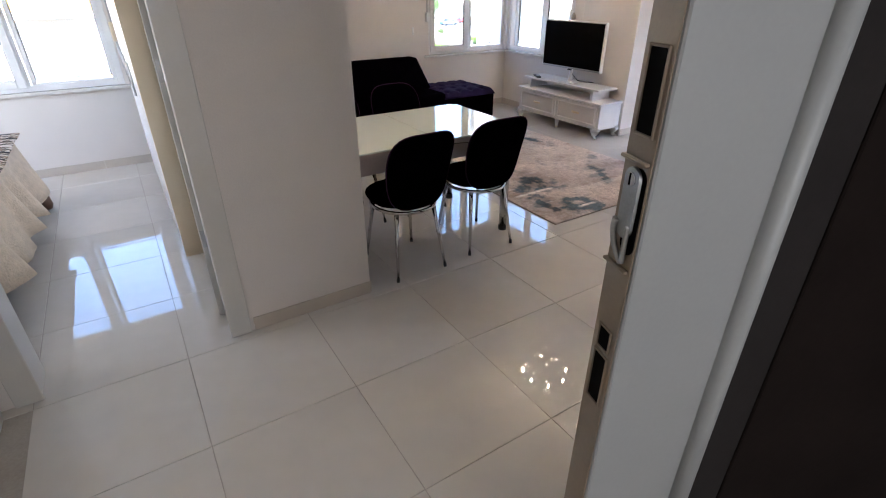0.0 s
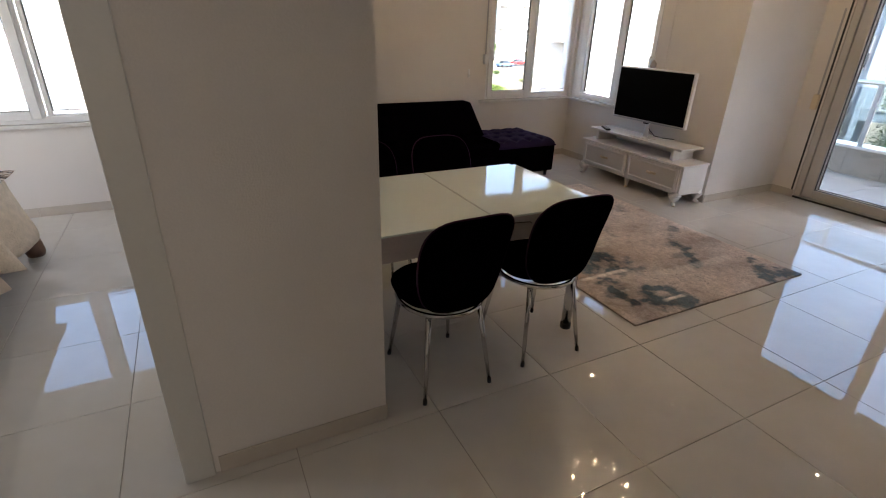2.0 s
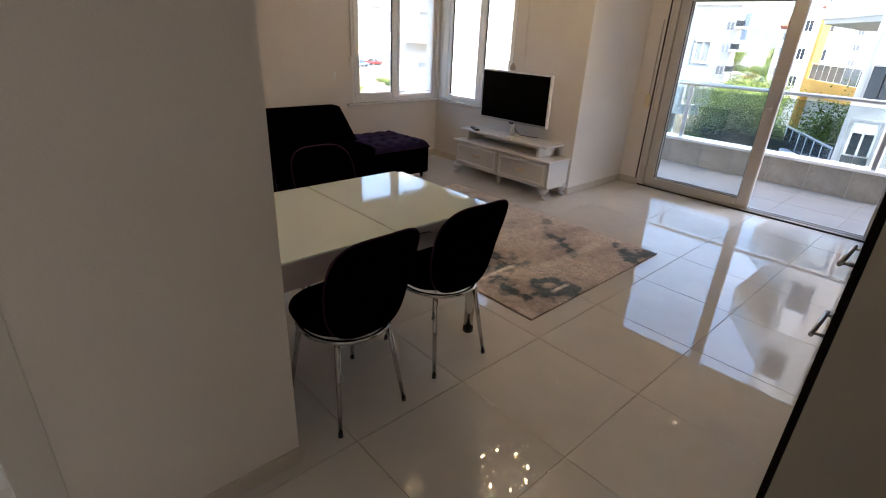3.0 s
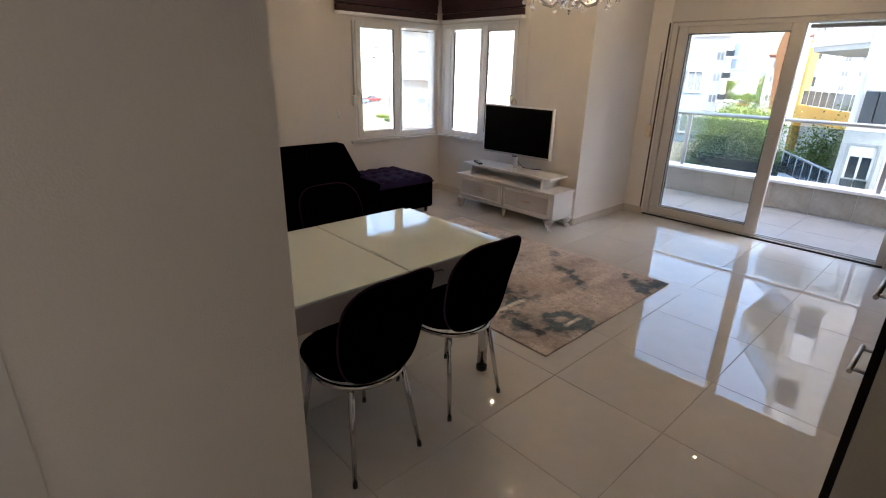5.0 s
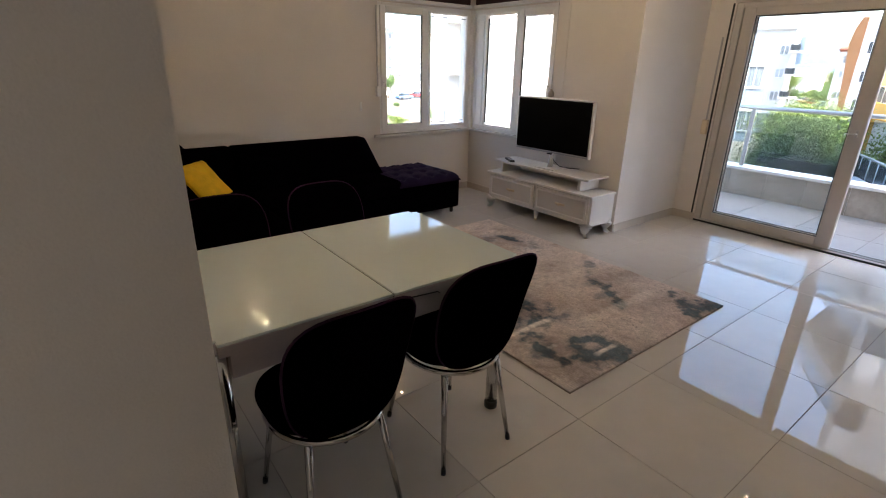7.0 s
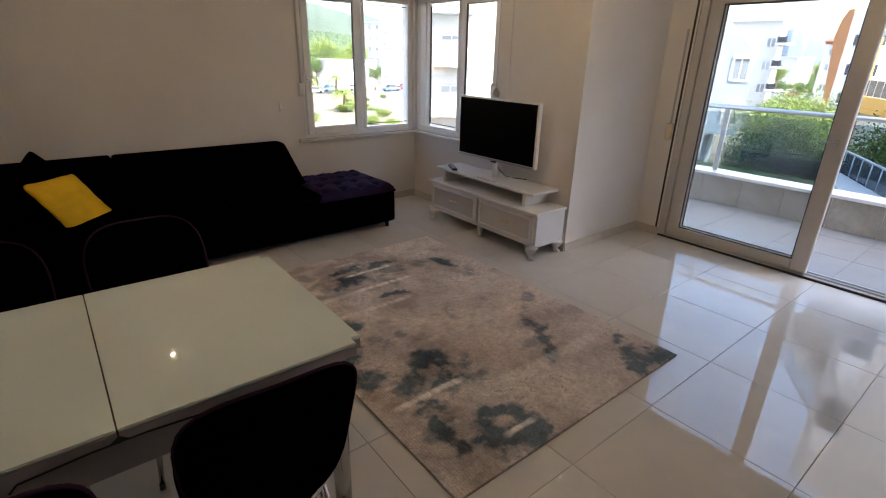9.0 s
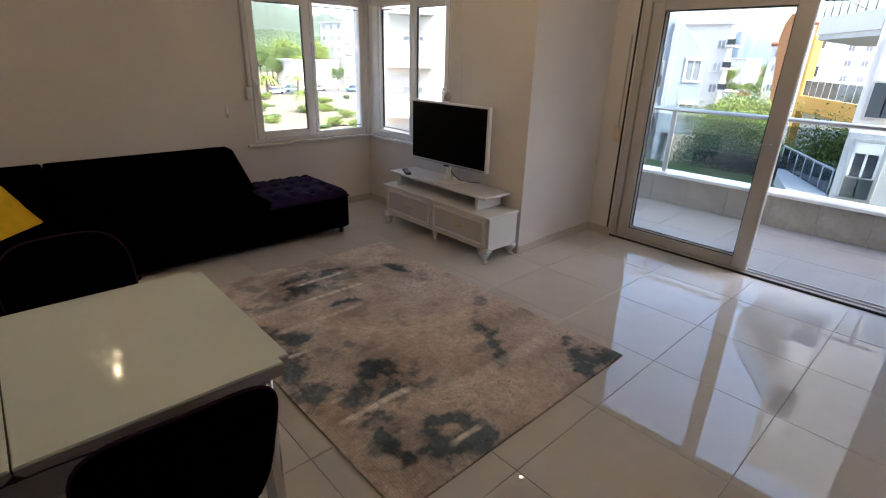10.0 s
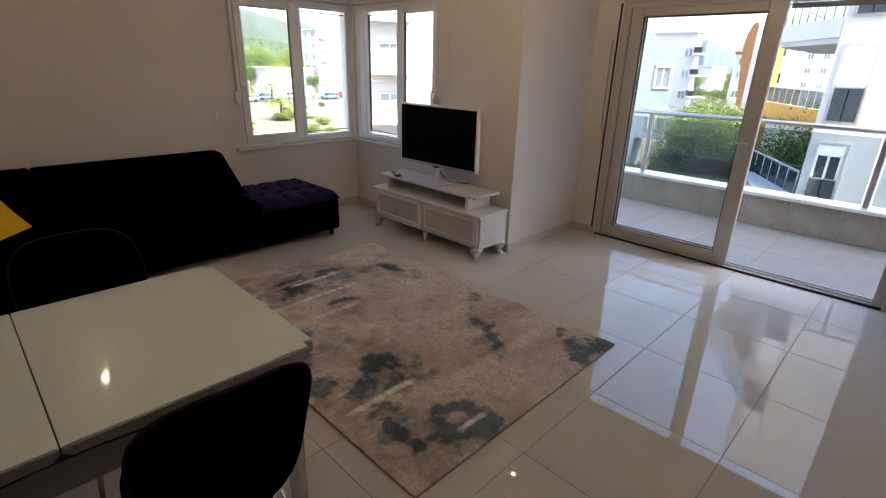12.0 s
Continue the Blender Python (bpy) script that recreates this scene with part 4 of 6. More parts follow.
def sofa():
    t = thing("corner_sofa", pose(0, 0, 0), "long dark aubergine velvet sofa with a tufted chaise end", "sofa")
    X0, X1, Y0, Y1 = 1.02, 3.95, 5.0, 5.77
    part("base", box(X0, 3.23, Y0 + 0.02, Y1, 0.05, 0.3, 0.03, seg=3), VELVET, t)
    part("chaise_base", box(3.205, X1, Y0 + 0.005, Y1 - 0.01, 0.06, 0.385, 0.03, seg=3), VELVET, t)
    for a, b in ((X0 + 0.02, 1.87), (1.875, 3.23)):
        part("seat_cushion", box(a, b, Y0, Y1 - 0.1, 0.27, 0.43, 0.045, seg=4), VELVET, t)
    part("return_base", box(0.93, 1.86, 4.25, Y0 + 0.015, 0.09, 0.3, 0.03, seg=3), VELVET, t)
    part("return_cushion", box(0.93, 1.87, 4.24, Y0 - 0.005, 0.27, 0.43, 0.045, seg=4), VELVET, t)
    for x in (1.0, 1.78):
        part("foot", tube(bmesh.new(), [(x, 4.32, 0.0), (x, 4.32, 0.1)], [0.018, 0.024], 10), BLACK, t)
    # tufted chaise top, its purple painting the window light that grazes it
    nx, ny = 40, 44
    bm = bmesh.new()
    g = [[None] * (nx + 1) for _ in range(ny + 1)]
    xa, xb, ya, yb = 3.2, X1, Y0, Y1 - 0.01
    for j in range(ny + 1):
        for i in range(nx + 1):
            u, v = i / nx, j / ny
            x, y = xa + (xb - xa) * u, ya + (yb - ya) * v
            e = min(u, 1 - u, v, 1 - v) * 0.75
            z = 0.43 - 0.06 * max(0.0, 1 - e / 0.07) ** 2
            for a in range(4):
                for c2 in range(4):
                    bxp, byp = xa + (a + 0.5 + 0.25 * (c2 % 2)) * (xb - xa) / 4.4, ya + (c2 + 0.5) * (yb - ya) / 4
                    z -= 0.034 * math.exp(-((x - bxp) ** 2 + (y - byp) ** 2) / 0.0014)
            # stitched seams that run slantwise from button to button
            p, q = (x - xa) / ((xb - xa) / 4.4), (y - ya) / ((yb - ya) / 4)
            for w in (p - 0.5 - 0.25 * (q - 0.5), p - 0.5 + 0.25 * (q - 0.5)):
                z -= 0.009 * math.exp(-((w - round(w)) / 0.07) ** 2)
            g[j][i] = bm.verts.new((x, y, z))
    for j in range(ny):
        for i in range(nx):
            f = bm.faces.new((g[j][i], g[j][i + 1], g[j + 1][i + 1], g[j + 1][i]))
            f.smooth = True
    edge = [g[0][i] for i in range(nx + 1)] + [g[j][nx] for j in range(1, ny + 1)] + [g[ny][i] for i in range(nx - 1, -1, -1)] + [g[j][0] for j in range(ny - 1, 0, -1)]
    low = [bm.verts.new((v.co.x, v.co.y, 0.35)) for v in edge]
    for k in range(len(edge)):
        bm.faces.new((edge[k], low[k], low[(k + 1) % len(edge)], edge[(k + 1) % len(edge)]))
    ch = part("chaise_cushion", bm, CHAISE_LIT, t, "tufted velvet chaise top with window light in its colour")
    for a in range(4):
        for c2 in range(4):
            bxp, byp = xa + (a + 0.5 + 0.25 * (c2 % 2)) * (xb - xa) / 4.4, ya + (c2 + 0.5) * (yb - ya) / 4
            part("button", ball(bmesh.new(), (bxp, byp, 0.402), 0.011, 8), CHAISE_LIT, ch)
    # sloped back in two lengths, the chaise end cut on a slant
    for a, b, slant in ((X0, 1.868, 0.0), (1.874, 3.3, 0.12)):
        bm = box(a, b, 5.42, Y1 + 0.02, 0.36, 0.765, 0.0)
        for v in bm.verts:
            if v.co.z > 0.6:
                if v.co.y < 5.6:
                    v.co.y += 0.2
                if v.co.x > b - 0.01:
                    v.co.x -= slant
        bmesh.ops.bevel(bm, geom=list(bm.edges), offset=0.022, segments=3, affect="EDGES", profile=0.5)
        for f in bm.faces:
            f.smooth = True
        part("back_cushion", bm, VELVET, t)
    for x in (X0 + 0.08, 2.2, X1 - 0.06):
        for y in (Y0 + 0.07, Y1 - 0.09):
            part("foot", tube(bmesh.new(), [(x, y, 0.0), (x, y, 0.1)], [0.018, 0.024], 10), BLACK, t)
sofa()


def cushion(name, m, w, h, d, material, label):
    bm = soft_pad(w / 2, h / 2, d, n=20, power=16, edge=2.0)
    for v in bm.verts:
        rr = max(abs(v.co.x) / (w / 2), abs(v.co.y) / (h / 2))
        v.co.z += 0.006 * noise.noise((v.co.x * 14, v.co.y * 14, 2))
        v.co.x *= 1 - 0.06 * (1 - (v.co.y / (h / 2)) ** 2) * rr
        v.co.y *= 1 - 0.06 * (1 - (v.co.x / (w / 2)) ** 2) * rr
    ob = part(name, bm, material)
    ob.matrix_basis = m
    return tagged(ob, label, "cushion")
_u, _v = Vector((0.665, 0.746, -0.023)).normalized(), Vector((-0.476, 0.448, 0.757)).normalized()
_n = _u.cross(_v).normalized()
_v = _n.cross(_u)
_m = Matrix.Translation((1.568, 5.376, 0.535)) @ Matrix((_u, _v, _n)).transposed().to_4x4()
cushion("cushion", _m, 0.425, 0.42, 0.11, YELLOW, "mustard yellow plush cushion leaning on the sofa")
cushion("cushion", pose(1.42, 5.53, 0.615, 74, 45, 0), 0.38, 0.38, 0.1, VELVET, "dark velvet cushion standing on its corner on the sofa")
cushion("cushion", pose(2.05, 5.42, 0.56, 70, 8, 8), 0.42, 0.32, 0.12, VELVET, "dark velvet cushion leaning on the sofa back")
cushion("cushion", pose(1.22, 5.38, 0.58, 70, -10, 12), 0.36, 0.32, 0.11, VELVET, "dark velvet cushion in the corner of the sofa")


def roman_blind(name, m, w, label):
    t = thing(name, m, label, "blind", "window blinds")
    for i in range(4):
        part("fold", box(0, w, 0.03 - 0.008 * i, 0.075, 0.03 + 0.075 * i, 0.1 + 0.085 * i, 0.012, seg=2), BLIND, t)
    part("bottom_bar", box(-0.005, w + 0.005, 0.01, 0.085, 0.0, 0.03, 0.004), PVC, t, "white bottom bar")
    part("head_rail", box(0, w, 0.04, 0.09, 0.38, 0.44, 0.004), PVC, t)
roman_blind("roman_blind", pose(3.25, NORTH - 0.095, 2.07), TVX - 0.1 - 3.25, "drawn-up burgundy roman blind above the window")
roman_blind("roman_blind", pose(TVX - 0.095, NORTH - 0.1, 2.07, 0, 0, -90), NORTH - 0.1 - 4.48, "drawn-up burgundy roman blind above the window")


def strap_box(m, label, material, h=0.11):
    t = thing("strap_winder", m, label, "strap winder", "shutter strap winders")
    part("body", box(-0.027, 0.027, -0.045, 0, -h / 2, h / 2, 0.012, seg=3), material, t)
    part("strap", box(-0.008, 0.008, -0.016, -0.012, h / 2, 0.82), TRIM_GREY, t, "grey strap")
strap_box(pose(3.455, NORTH, 1.2), "beige shutter strap winder beside the window", PVC)

cw = thing("blind_cord", pose(TVX - 0.022, 4.555, 1.19), "thin blind cord with a turned beige wooden weight", "blind cord")
part("cord", tube(bmesh.new(), [(0, 0, 0.07), (0.004, 0.002, 0.45), (0.002, 0.0, 0.9)], 0.0022, 6), TRIM_GREY, cw)
part("weight", tube(bmesh.new(), [(0, 0, 0.0), (0, 0, 0.006), (0, 0, 0.02), (0, 0, 0.045), (0, 0, 0.062), (0, 0, 0.074), (0, 0, 0.08)], [0.019, 0.028, 0.033, 0.03, 0.018, 0.009, 0.006], 18), CAB, cw, "turned beige wooden weight")
cd = thing("cable_conduit", pose(TVX, 4.43, 0), "slim painted cable cover running up the wall", "conduit")
part("cover", box(-0.007, 0, -0.008, 0.008, 0.08, CEILING, 0.002), WALL, cd)
strap_box(pose(BALX, 3.475, 0.95, 0, 0, -90), "beige shutter strap winder beside the balcony door", CREAM, 0.14)
strap_box(pose(0.05, NB, 1.2), "yellowed shutter strap winder on the bedroom window", CREAM, 0.16)
hk = thing("wall_hook", pose(3.25, NORTH, 1.05), "small white hook on the wall", "hook")
part("body", box(-0.012, 0.012, -0.012, 0, -0.045, 0.045, 0.005, seg=2), PVC, hk)
part("prong", tube(bmesh.new(), [(0, -0.01, -0.02), (0, -0.025, -0.03), (0, -0.03, -0.015)], 0.004, 6), PVC, hk)


def chandelier():
    t = thing("chandelier", pose(3.1, 2.82, 0), "chrome arm chandelier with glass balls and lit candle bulbs", "chandelier")
    part("canopy", tube(bmesh.new(), [(0, 0, 2.5), (0, 0, 2.53), (0, 0, CEILING)], [0.02, 0.05, 0.06], 16), CHROME, t)
    part("stem", tube(bmesh.new(), [(0, 0, 1.97), (0, 0, 2.08), (0, 0, 2.2), (0, 0, 2.5)], [0.02, 0.03, 0.014, 0.01], 14), CHROME, t)
    part("finial", tube(bmesh.new(), [(0, 0, 1.885), (0, 0, 1.91), (0, 0, 1.93), (0, 0, 1.97)], [0.004, 0.008, 0.05, 0.02], 14), CRYSTAL, t, "clear glass finial")
    for k in range(8):
        a = k * math.pi / 4 + 0.2
        c, s = math.cos(a), math.sin(a)
        pts = [(0.02, 2.04), (0.07, 1.96), (0.12, 1.935), (0.17, 1.95), (0.2, 2.02), (0.22, 2.06), (0.235, 2.08)]
        ar = part("arm", tube(bmesh.new(), [(r * c, r * s, z) for r, z in pts], 0.008, 8), CHROME, t)
        cu = tube(bmesh.new(), [(0.235 * c, 0.235 * s, 2.07), (0.235 * c, 0.235 * s, 2.085), (0.235 * c, 0.235 * s, 2.095)], [0.01, 0.03, 0.034], 12)
        part("drip_cup", cu, CHROME, ar)
        part("bulb", tube(bmesh.new(), [(0.235 * c, 0.235 * s, 2.095), (0.235 * c, 0.235 * s, 2.13), (0.235 * c, 0.235 * s, 2.15), (0.235 * c, 0.235 * s, 2.19)], [0.005, 0.005, 0.0065, 0.002], 10), BULB, ar, "lit candle bulb")
        for r, z, q in ((0.12, 1.975, 0.019), (0.2, 1.975, 0.015), (0.235, 2.02, 0.016), (0.31, 1.97, 0.014), (0.245, 1.93, 0.014)):
            part("glass_ball", ball(bmesh.new(), (r * c, r * s, z), q, 10), CRYSTAL, ar, "hanging clear glass ball")
        part("drop_wire", tube(bmesh.new(), [(0.245 * c, 0.245 * s, 1.944), (0.245 * c, 0.245 * s, 2.07)], 0.0015, 5), CHROME, ar)
        part("drop_arm", tube(bmesh.new(), [(0.235 * c, 0.235 * s, 2.07), (0.29 * c, 0.29 * s, 2.03), (0.31 * c, 0.31 * s, 1.98)], 0.003, 6), CHROME, ar)
chandelier()


def spot():
    t = thing("ceiling_spot", pose(0, 0, CEILING), "small lit recessed ceiling spotlight", "spotlight", "ceiling spotlights")
    rg = bmesh.new()
    tube(rg, [(0.03 * math.cos(k * math.pi / 12), 0.03 * math.sin(k * math.pi / 12), -0.003) for k in range(25)], 0.006, 6, caps=False)
    part("trim_ring", rg, CHROME, t)
    part("lens", tube(bmesh.new(), [(0, 0, -0.006), (0, 0, 0.0)], [0.008, 0.01], 16), SPOT, t, "glowing lens")
    return t
s = spot()
SPOTS = [(4.46, 4.35), (4.97, 3.51), (5.48, 2.16), (3.58, 5.62), (2.0, 5.72)]
s.matrix_basis = pose(*SPOTS[0], CEILING)
for x, y in SPOTS[1:]:
    copy_thing(s, pose(x, y, CEILING))


def tall_cabinet():
    t = thing("tall_cabinet", pose(1.88, 0.335, 0), "beige laminate tall kitchen cabinet with dark front edge", "cabinet")
    part("side_panel", box(0, 0.02, 0, 0.575, 0.1, 2.15, 0.001), CAB, t)
    part("body", box(0.021, 0.6, 0, 0.575, 0.1, 2.15, 0.001), CAB, t)
    part("plinth", box(0.02, 0.6, 0, 0.53, 0.0, 0.1), BLACK, t, "dark recessed plinth")
    for z0, z1 in ((0.105, 0.9), (0.906, 2.148)):
        d = part("door", box(0.002, 0.6, 0.577, 0.597, z0, z1, 0.002), LEAF_DARK, t, "dark laminate door")
        h = bmesh.new()
        zc = z1 - 0.1 if z0 < 0.5 else z0 + 0.12
        for a in (0.06, 0.22):
            tube(h, [(a, 0.597, zc), (a, 0.63, zc)], 0.005, 8)
        tube(h, [(0.04, 0.63, zc), (0.24, 0.63, zc)], 0.007, 8)
        part("handle", h, STEEL, d)
tall_cabinet()


# ---- bedroom ----
def bed():
    t = thing("bed", pose(0.06, 0, 0), "double bed made up with a cream quilted spread", "bed")
    part("base", box(-2.24, -0.9, 2.82, 4.68, 0.1, 0.32, 0.01), BEDWOOD, t, "brown bed base")
    part("mattress", box(-2.26, -0.87, 2.79, 4.72, 0.32, 0.55, 0.04, seg=3), SPREAD, t)
    for x, y in ((-2.18, 2.95), (-1.05, 2.95), (-2.18, 4.68), (-0.84, 4.68)):
        part("foot", tube(bmesh.new(), [(x, y, 0), (x, y, 0.03), (x, y, 0.11)], [0.05, 0.06, 0.05], 14), BEDWOOD, t)
    # bedspread: a sheet that lies on top and falls in folds on the open side and at both ends
    bm = bmesh.new()
    x0, x1, y0, y1 = -2.28, -0.86, 2.75, 4.74
    prof = [(-1.0, 0.0), (-0.5, 0.0), (-0.12, 0.0), (-0.03, 0.004), (0.0, 0.03), (0.015, 0.1), (0.035, 0.18), (0.055, 0.26), (0.08, 0.34), (0.1, 0.41)]
    # the outline, walked from the head end along the side, round the corners and along the foot
    path = [(x1 - 0.12 - (14 - i) * 0.03, y1, 0, 1) for i in range(14)]
    path += [(x1 - 0.12 + 0.12 * math.sin(a * math.pi / 20), y1 - 0.12 + 0.12 * math.cos(a * math.pi / 20), math.sin(a * math.pi / 20), math.cos(a * math.pi / 20)) for a in range(0, 10)]
    path += [(x1, y1 - 0.12 - i * 0.03, 1, 0) for i in range(int((y1 - y0 - 0.24) / 0.03) + 1)]
    path += [(x1 - 0.12 + 0.12 * math.cos(a * math.pi / 20), y0 + 0.12 - 0.12 * math.sin(a * math.pi / 20), math.cos(a * math.pi / 20), -math.sin(a * math.pi / 20)) for a in range(1, 11)]
    path += [(x1 - 0.12 - i * 0.03, y0, 0, -1) for i in range(1, 42)]
    rows = []
    for k, (px, py, nx, ny) in enumerate(path):
        col = []
        w = (0.8 + 0.45 * math.sin(k * 0.17)) * math.sin(k * 0.5 + 1.5 * math.sin(k * 0.11)) + 0.3 * math.sin(k * 0.23 + 1) + 0.35 * noise.noise((k * 0.35, 1.0, 8.0))
        hem = 0.03 * math.sin(k * 0.21) + 0.03 * noise.noise((k * 0.2, 3, 1))
        flare = 1.0 + (0.5 if 0 < abs(nx * ny) else 0)
        for o, dn in prof[2:]:
            amp = 0.06 * (dn / 0.41) ** 0.9 * flare
            off = o * 0.75 + amp * w
            col.append(bm.verts.new((px + nx * off, py + ny * off, 0.59 - dn * (1.0 + hem * 2))))
        rows.append(col)
    for r0, r1 in zip(rows, rows[1:]):
        for a in range(len(r0) - 1):
            f = bm.faces.new((r0[a], r0[a + 1], r1[a + 1], r1[a]))
            f.smooth = True
    c0 = bm.verts.new((x0, y1, 0.59))
    c1 = bm.verts.new((x0, y0, 0.59))
    bm.faces.new([r[0] for r in rows] + [c1, c0])
    sp = part("bedspread", bm, SPREAD, t, "cream quilted bedspread falling in folds")
    sm = sp.modifiers.new("thick", "SOLIDIFY")
    sm.thickness = 0.006
bed()
def throw():
    m = bpy.data.materials.new("leopard_throw")
    m.use_nodes = True
    nt = m.node_tree
    b = nt.nodes["Principled BSDF"]
    tc = nt.nodes.new("ShaderNodeTexCoord")
    mp = nt.nodes.new("ShaderNodeMapping")
    mp.inputs["Scale"].default_value = (7, 20, 11)
    nz = nt.nodes.new("ShaderNodeTexNoise")
    nz.inputs["Scale"].default_value, nz.inputs["Detail"].default_value, nz.inputs["Distortion"].default_value = 1.3, 4, 1.4
    rp = nt.nodes.new("ShaderNodeValToRGB")
    e = rp.color_ramp.elements
    e[0].position, e[0].color = 0.46, (0.015, 0.012, 0.011, 1)
    e[1].position, e[1].color = 0.52, (0.3, 0.2, 0.13, 1)
    x = rp.color_ramp.elements.new(0.58)
    x.color = (0.62, 0.54, 0.46, 1)
    nt.links.new(tc.outputs["Object"], mp.inputs["Vector"])
    nt.links.new(mp.outputs[0], nz.inputs["Vector"])
    nt.links.new(nz.outputs["Fac"], rp.inputs["Fac"])
    nt.links.new(rp.outputs[0], b.inputs["Base Color"])
    b.inputs["Roughness"].default_value = 0.9
    bm = bmesh.new()
    nx, ny = 44, 50
    g = []
    for j in range(ny + 1):
        for i in range(nx + 1):
            px, py = -2.18 + 1.425 * i / nx, 2.85 + 1.88 * j / ny
            z = 0.607 + 0.008 * noise.noise((px * 5, py * 5, 0)) + 0.005 * noise.noise((px * 16, py * 16, 4))
            e2 = min(i, nx - i, j, ny - j)
            g.append(bm.verts.new((px + 0.02 * noise.noise((py * 4, 1, 1)), py + 0.02 * noise.noise((px * 4, 5, 1)), z if e2 else 0.594)))
    for j in range(ny):
        for i in range(nx):
            f = bm.faces.new((g[j * (nx + 1) + i], g[j * (nx + 1) + i + 1], g[(j + 1) * (nx + 1) + i + 1], g[(j + 1) * (nx + 1) + i]))
            f.smooth = True
    tagged(part("bed_throw", bm, m), "brown and black leopard-print throw spread on the bed", "throw")
throw()
def wardrobe():
    t = thing("wardrobe", pose(0.05, 3.215, 0), "white wardrobe with a cream side panel", "wardrobe")
    part("side_panel", box(0, 0.58, 0, 0.02, 0.0, 2.15, 0.002), CREAM, t, "cream side panel")
    part("body", box(0.02, 0.58, 0.021, 1.95, 0.0, 2.15, 0.002), WHITE_LAC, t)
    for i in range(4):
        a = 0.022 + i * 0.482
        d = part("door", box(0.0, 0.019, a, a + 0.478, 0.06, 2.14, 0.002), WHITE_LAC, t)
        part("handle", tube(bmesh.new(), [(-0.012, a + 0.44, 0.95), (-0.012, a + 0.44, 1.15)], 0.006, 8), STEEL, d)
wardrobe()

# ---- outside ----
GZ = -7.0
gb = bmesh.new()
for v in ((-3000, -3000), (3000, -3000), (3000, 3000), (-3000, 3000)):
    gb.verts.new((*v, GZ))
gb.faces.new(gb.verts)
tagged(part("ground", gb, GROUND), "dry sandy ground reaching the hills", "ground", kind="structure")
bm = box(-3.4, TVX + 0.25, -2.0, N1, GZ, -0.26)
bx(bm, TVX + 0.25, 7.7, -2.0, COLY + 0.25, GZ, -0.26)
struct("building_base", bm, RENDER_W, "white rendered storeys below the flat", "building")
# unseen bulk of the block, added so that no sun reaches the balcony
bm = box(-3.4, 7.7, -14, -2.05, GZ, 13.0)
bx(bm, -3.4, TVX + 0.25, -2.0, N1, CEILING + 0.22, 6.0)
bx(bm, TVX + 0.25, BALX + 0.2, -2.0, COLY + 0.25, CEILING + 0.22, 6.0)
struct("sun_blocking_wing", bm, RENDER_W, "unseen white rest of the block, added to shade the balcony", "building")
struct("road", box(-60, 160, 104, 113, GZ, GZ + 0.03), ASPHALT, "asphalt road across the dry land", "road")
struct("car_park", box(128, 190, 32, 62, GZ, GZ + 0.02), ASPHALT, "asphalt car park", "road")


def facade_window(parent, m, w, h, surround=TRIM_GREY, pane=DARKPANE):
    """A window on a facade; local x along it, y outwards, z up, origin at its lower corner."""
    wd = part("window", ring(bmesh.new(), -0.09, w + 0.09, -0.09, h + 0.09, 0.09, 0.0, 0.06, 0), surround, parent)
    wd.matrix_local = m
    fr = ring(bmesh.new(), 0, w, 0, h, 0.06, 0.0, 0.04, 0)
    bx(fr, w / 2 - 0.03, w / 2 + 0.03, 0.0, 0.045, 0.06, h - 0.06)
    part("frame", fr, PVC, wd)
    part("pane", box(0.06, w - 0.06, 0.004, 0.018, 0.06, h - 0.06), pane, wd)
    return wd


def balcony(parent, m, w, d, band, label="", top=1.3, pane=DARKPANE):
    """A slab with a solid band and a glazed rail; local x along the facade, y outwards."""
    b = part("balcony", box(0, w, 0, d, -0.2, 0.0), RENDER_W, parent)
    b.matrix_local = m
    bb = box(0, w, d - 0.12, d, 0.0, 0.75)
    bx(bb, 0, 0.12, 0, d - 0.12, 0.0, 0.75)
    bx(bb, w - 0.12, w, 0, d - 0.12, 0.0, 0.75)
    part("parapet", bb, band, b, label)
    rl = bmesh.new()
    bx(rl, 0, w, d - 0.08, d - 0.04, top - 0.05, top)
    n = max(2, int(w / 1.1))
    for i in range(n + 1):
        x = 0.02 + (w - 0.08) * i / n
        bx(rl, x, x + 0.04, d - 0.08, d - 0.04, 0.75, top - 0.05)
    part("rail", rl, STEEL, b)
    part("pane", box(0.06, w - 0.06, d - 0.067, d - 0.053, 0.8, top - 0.07), pane, b)


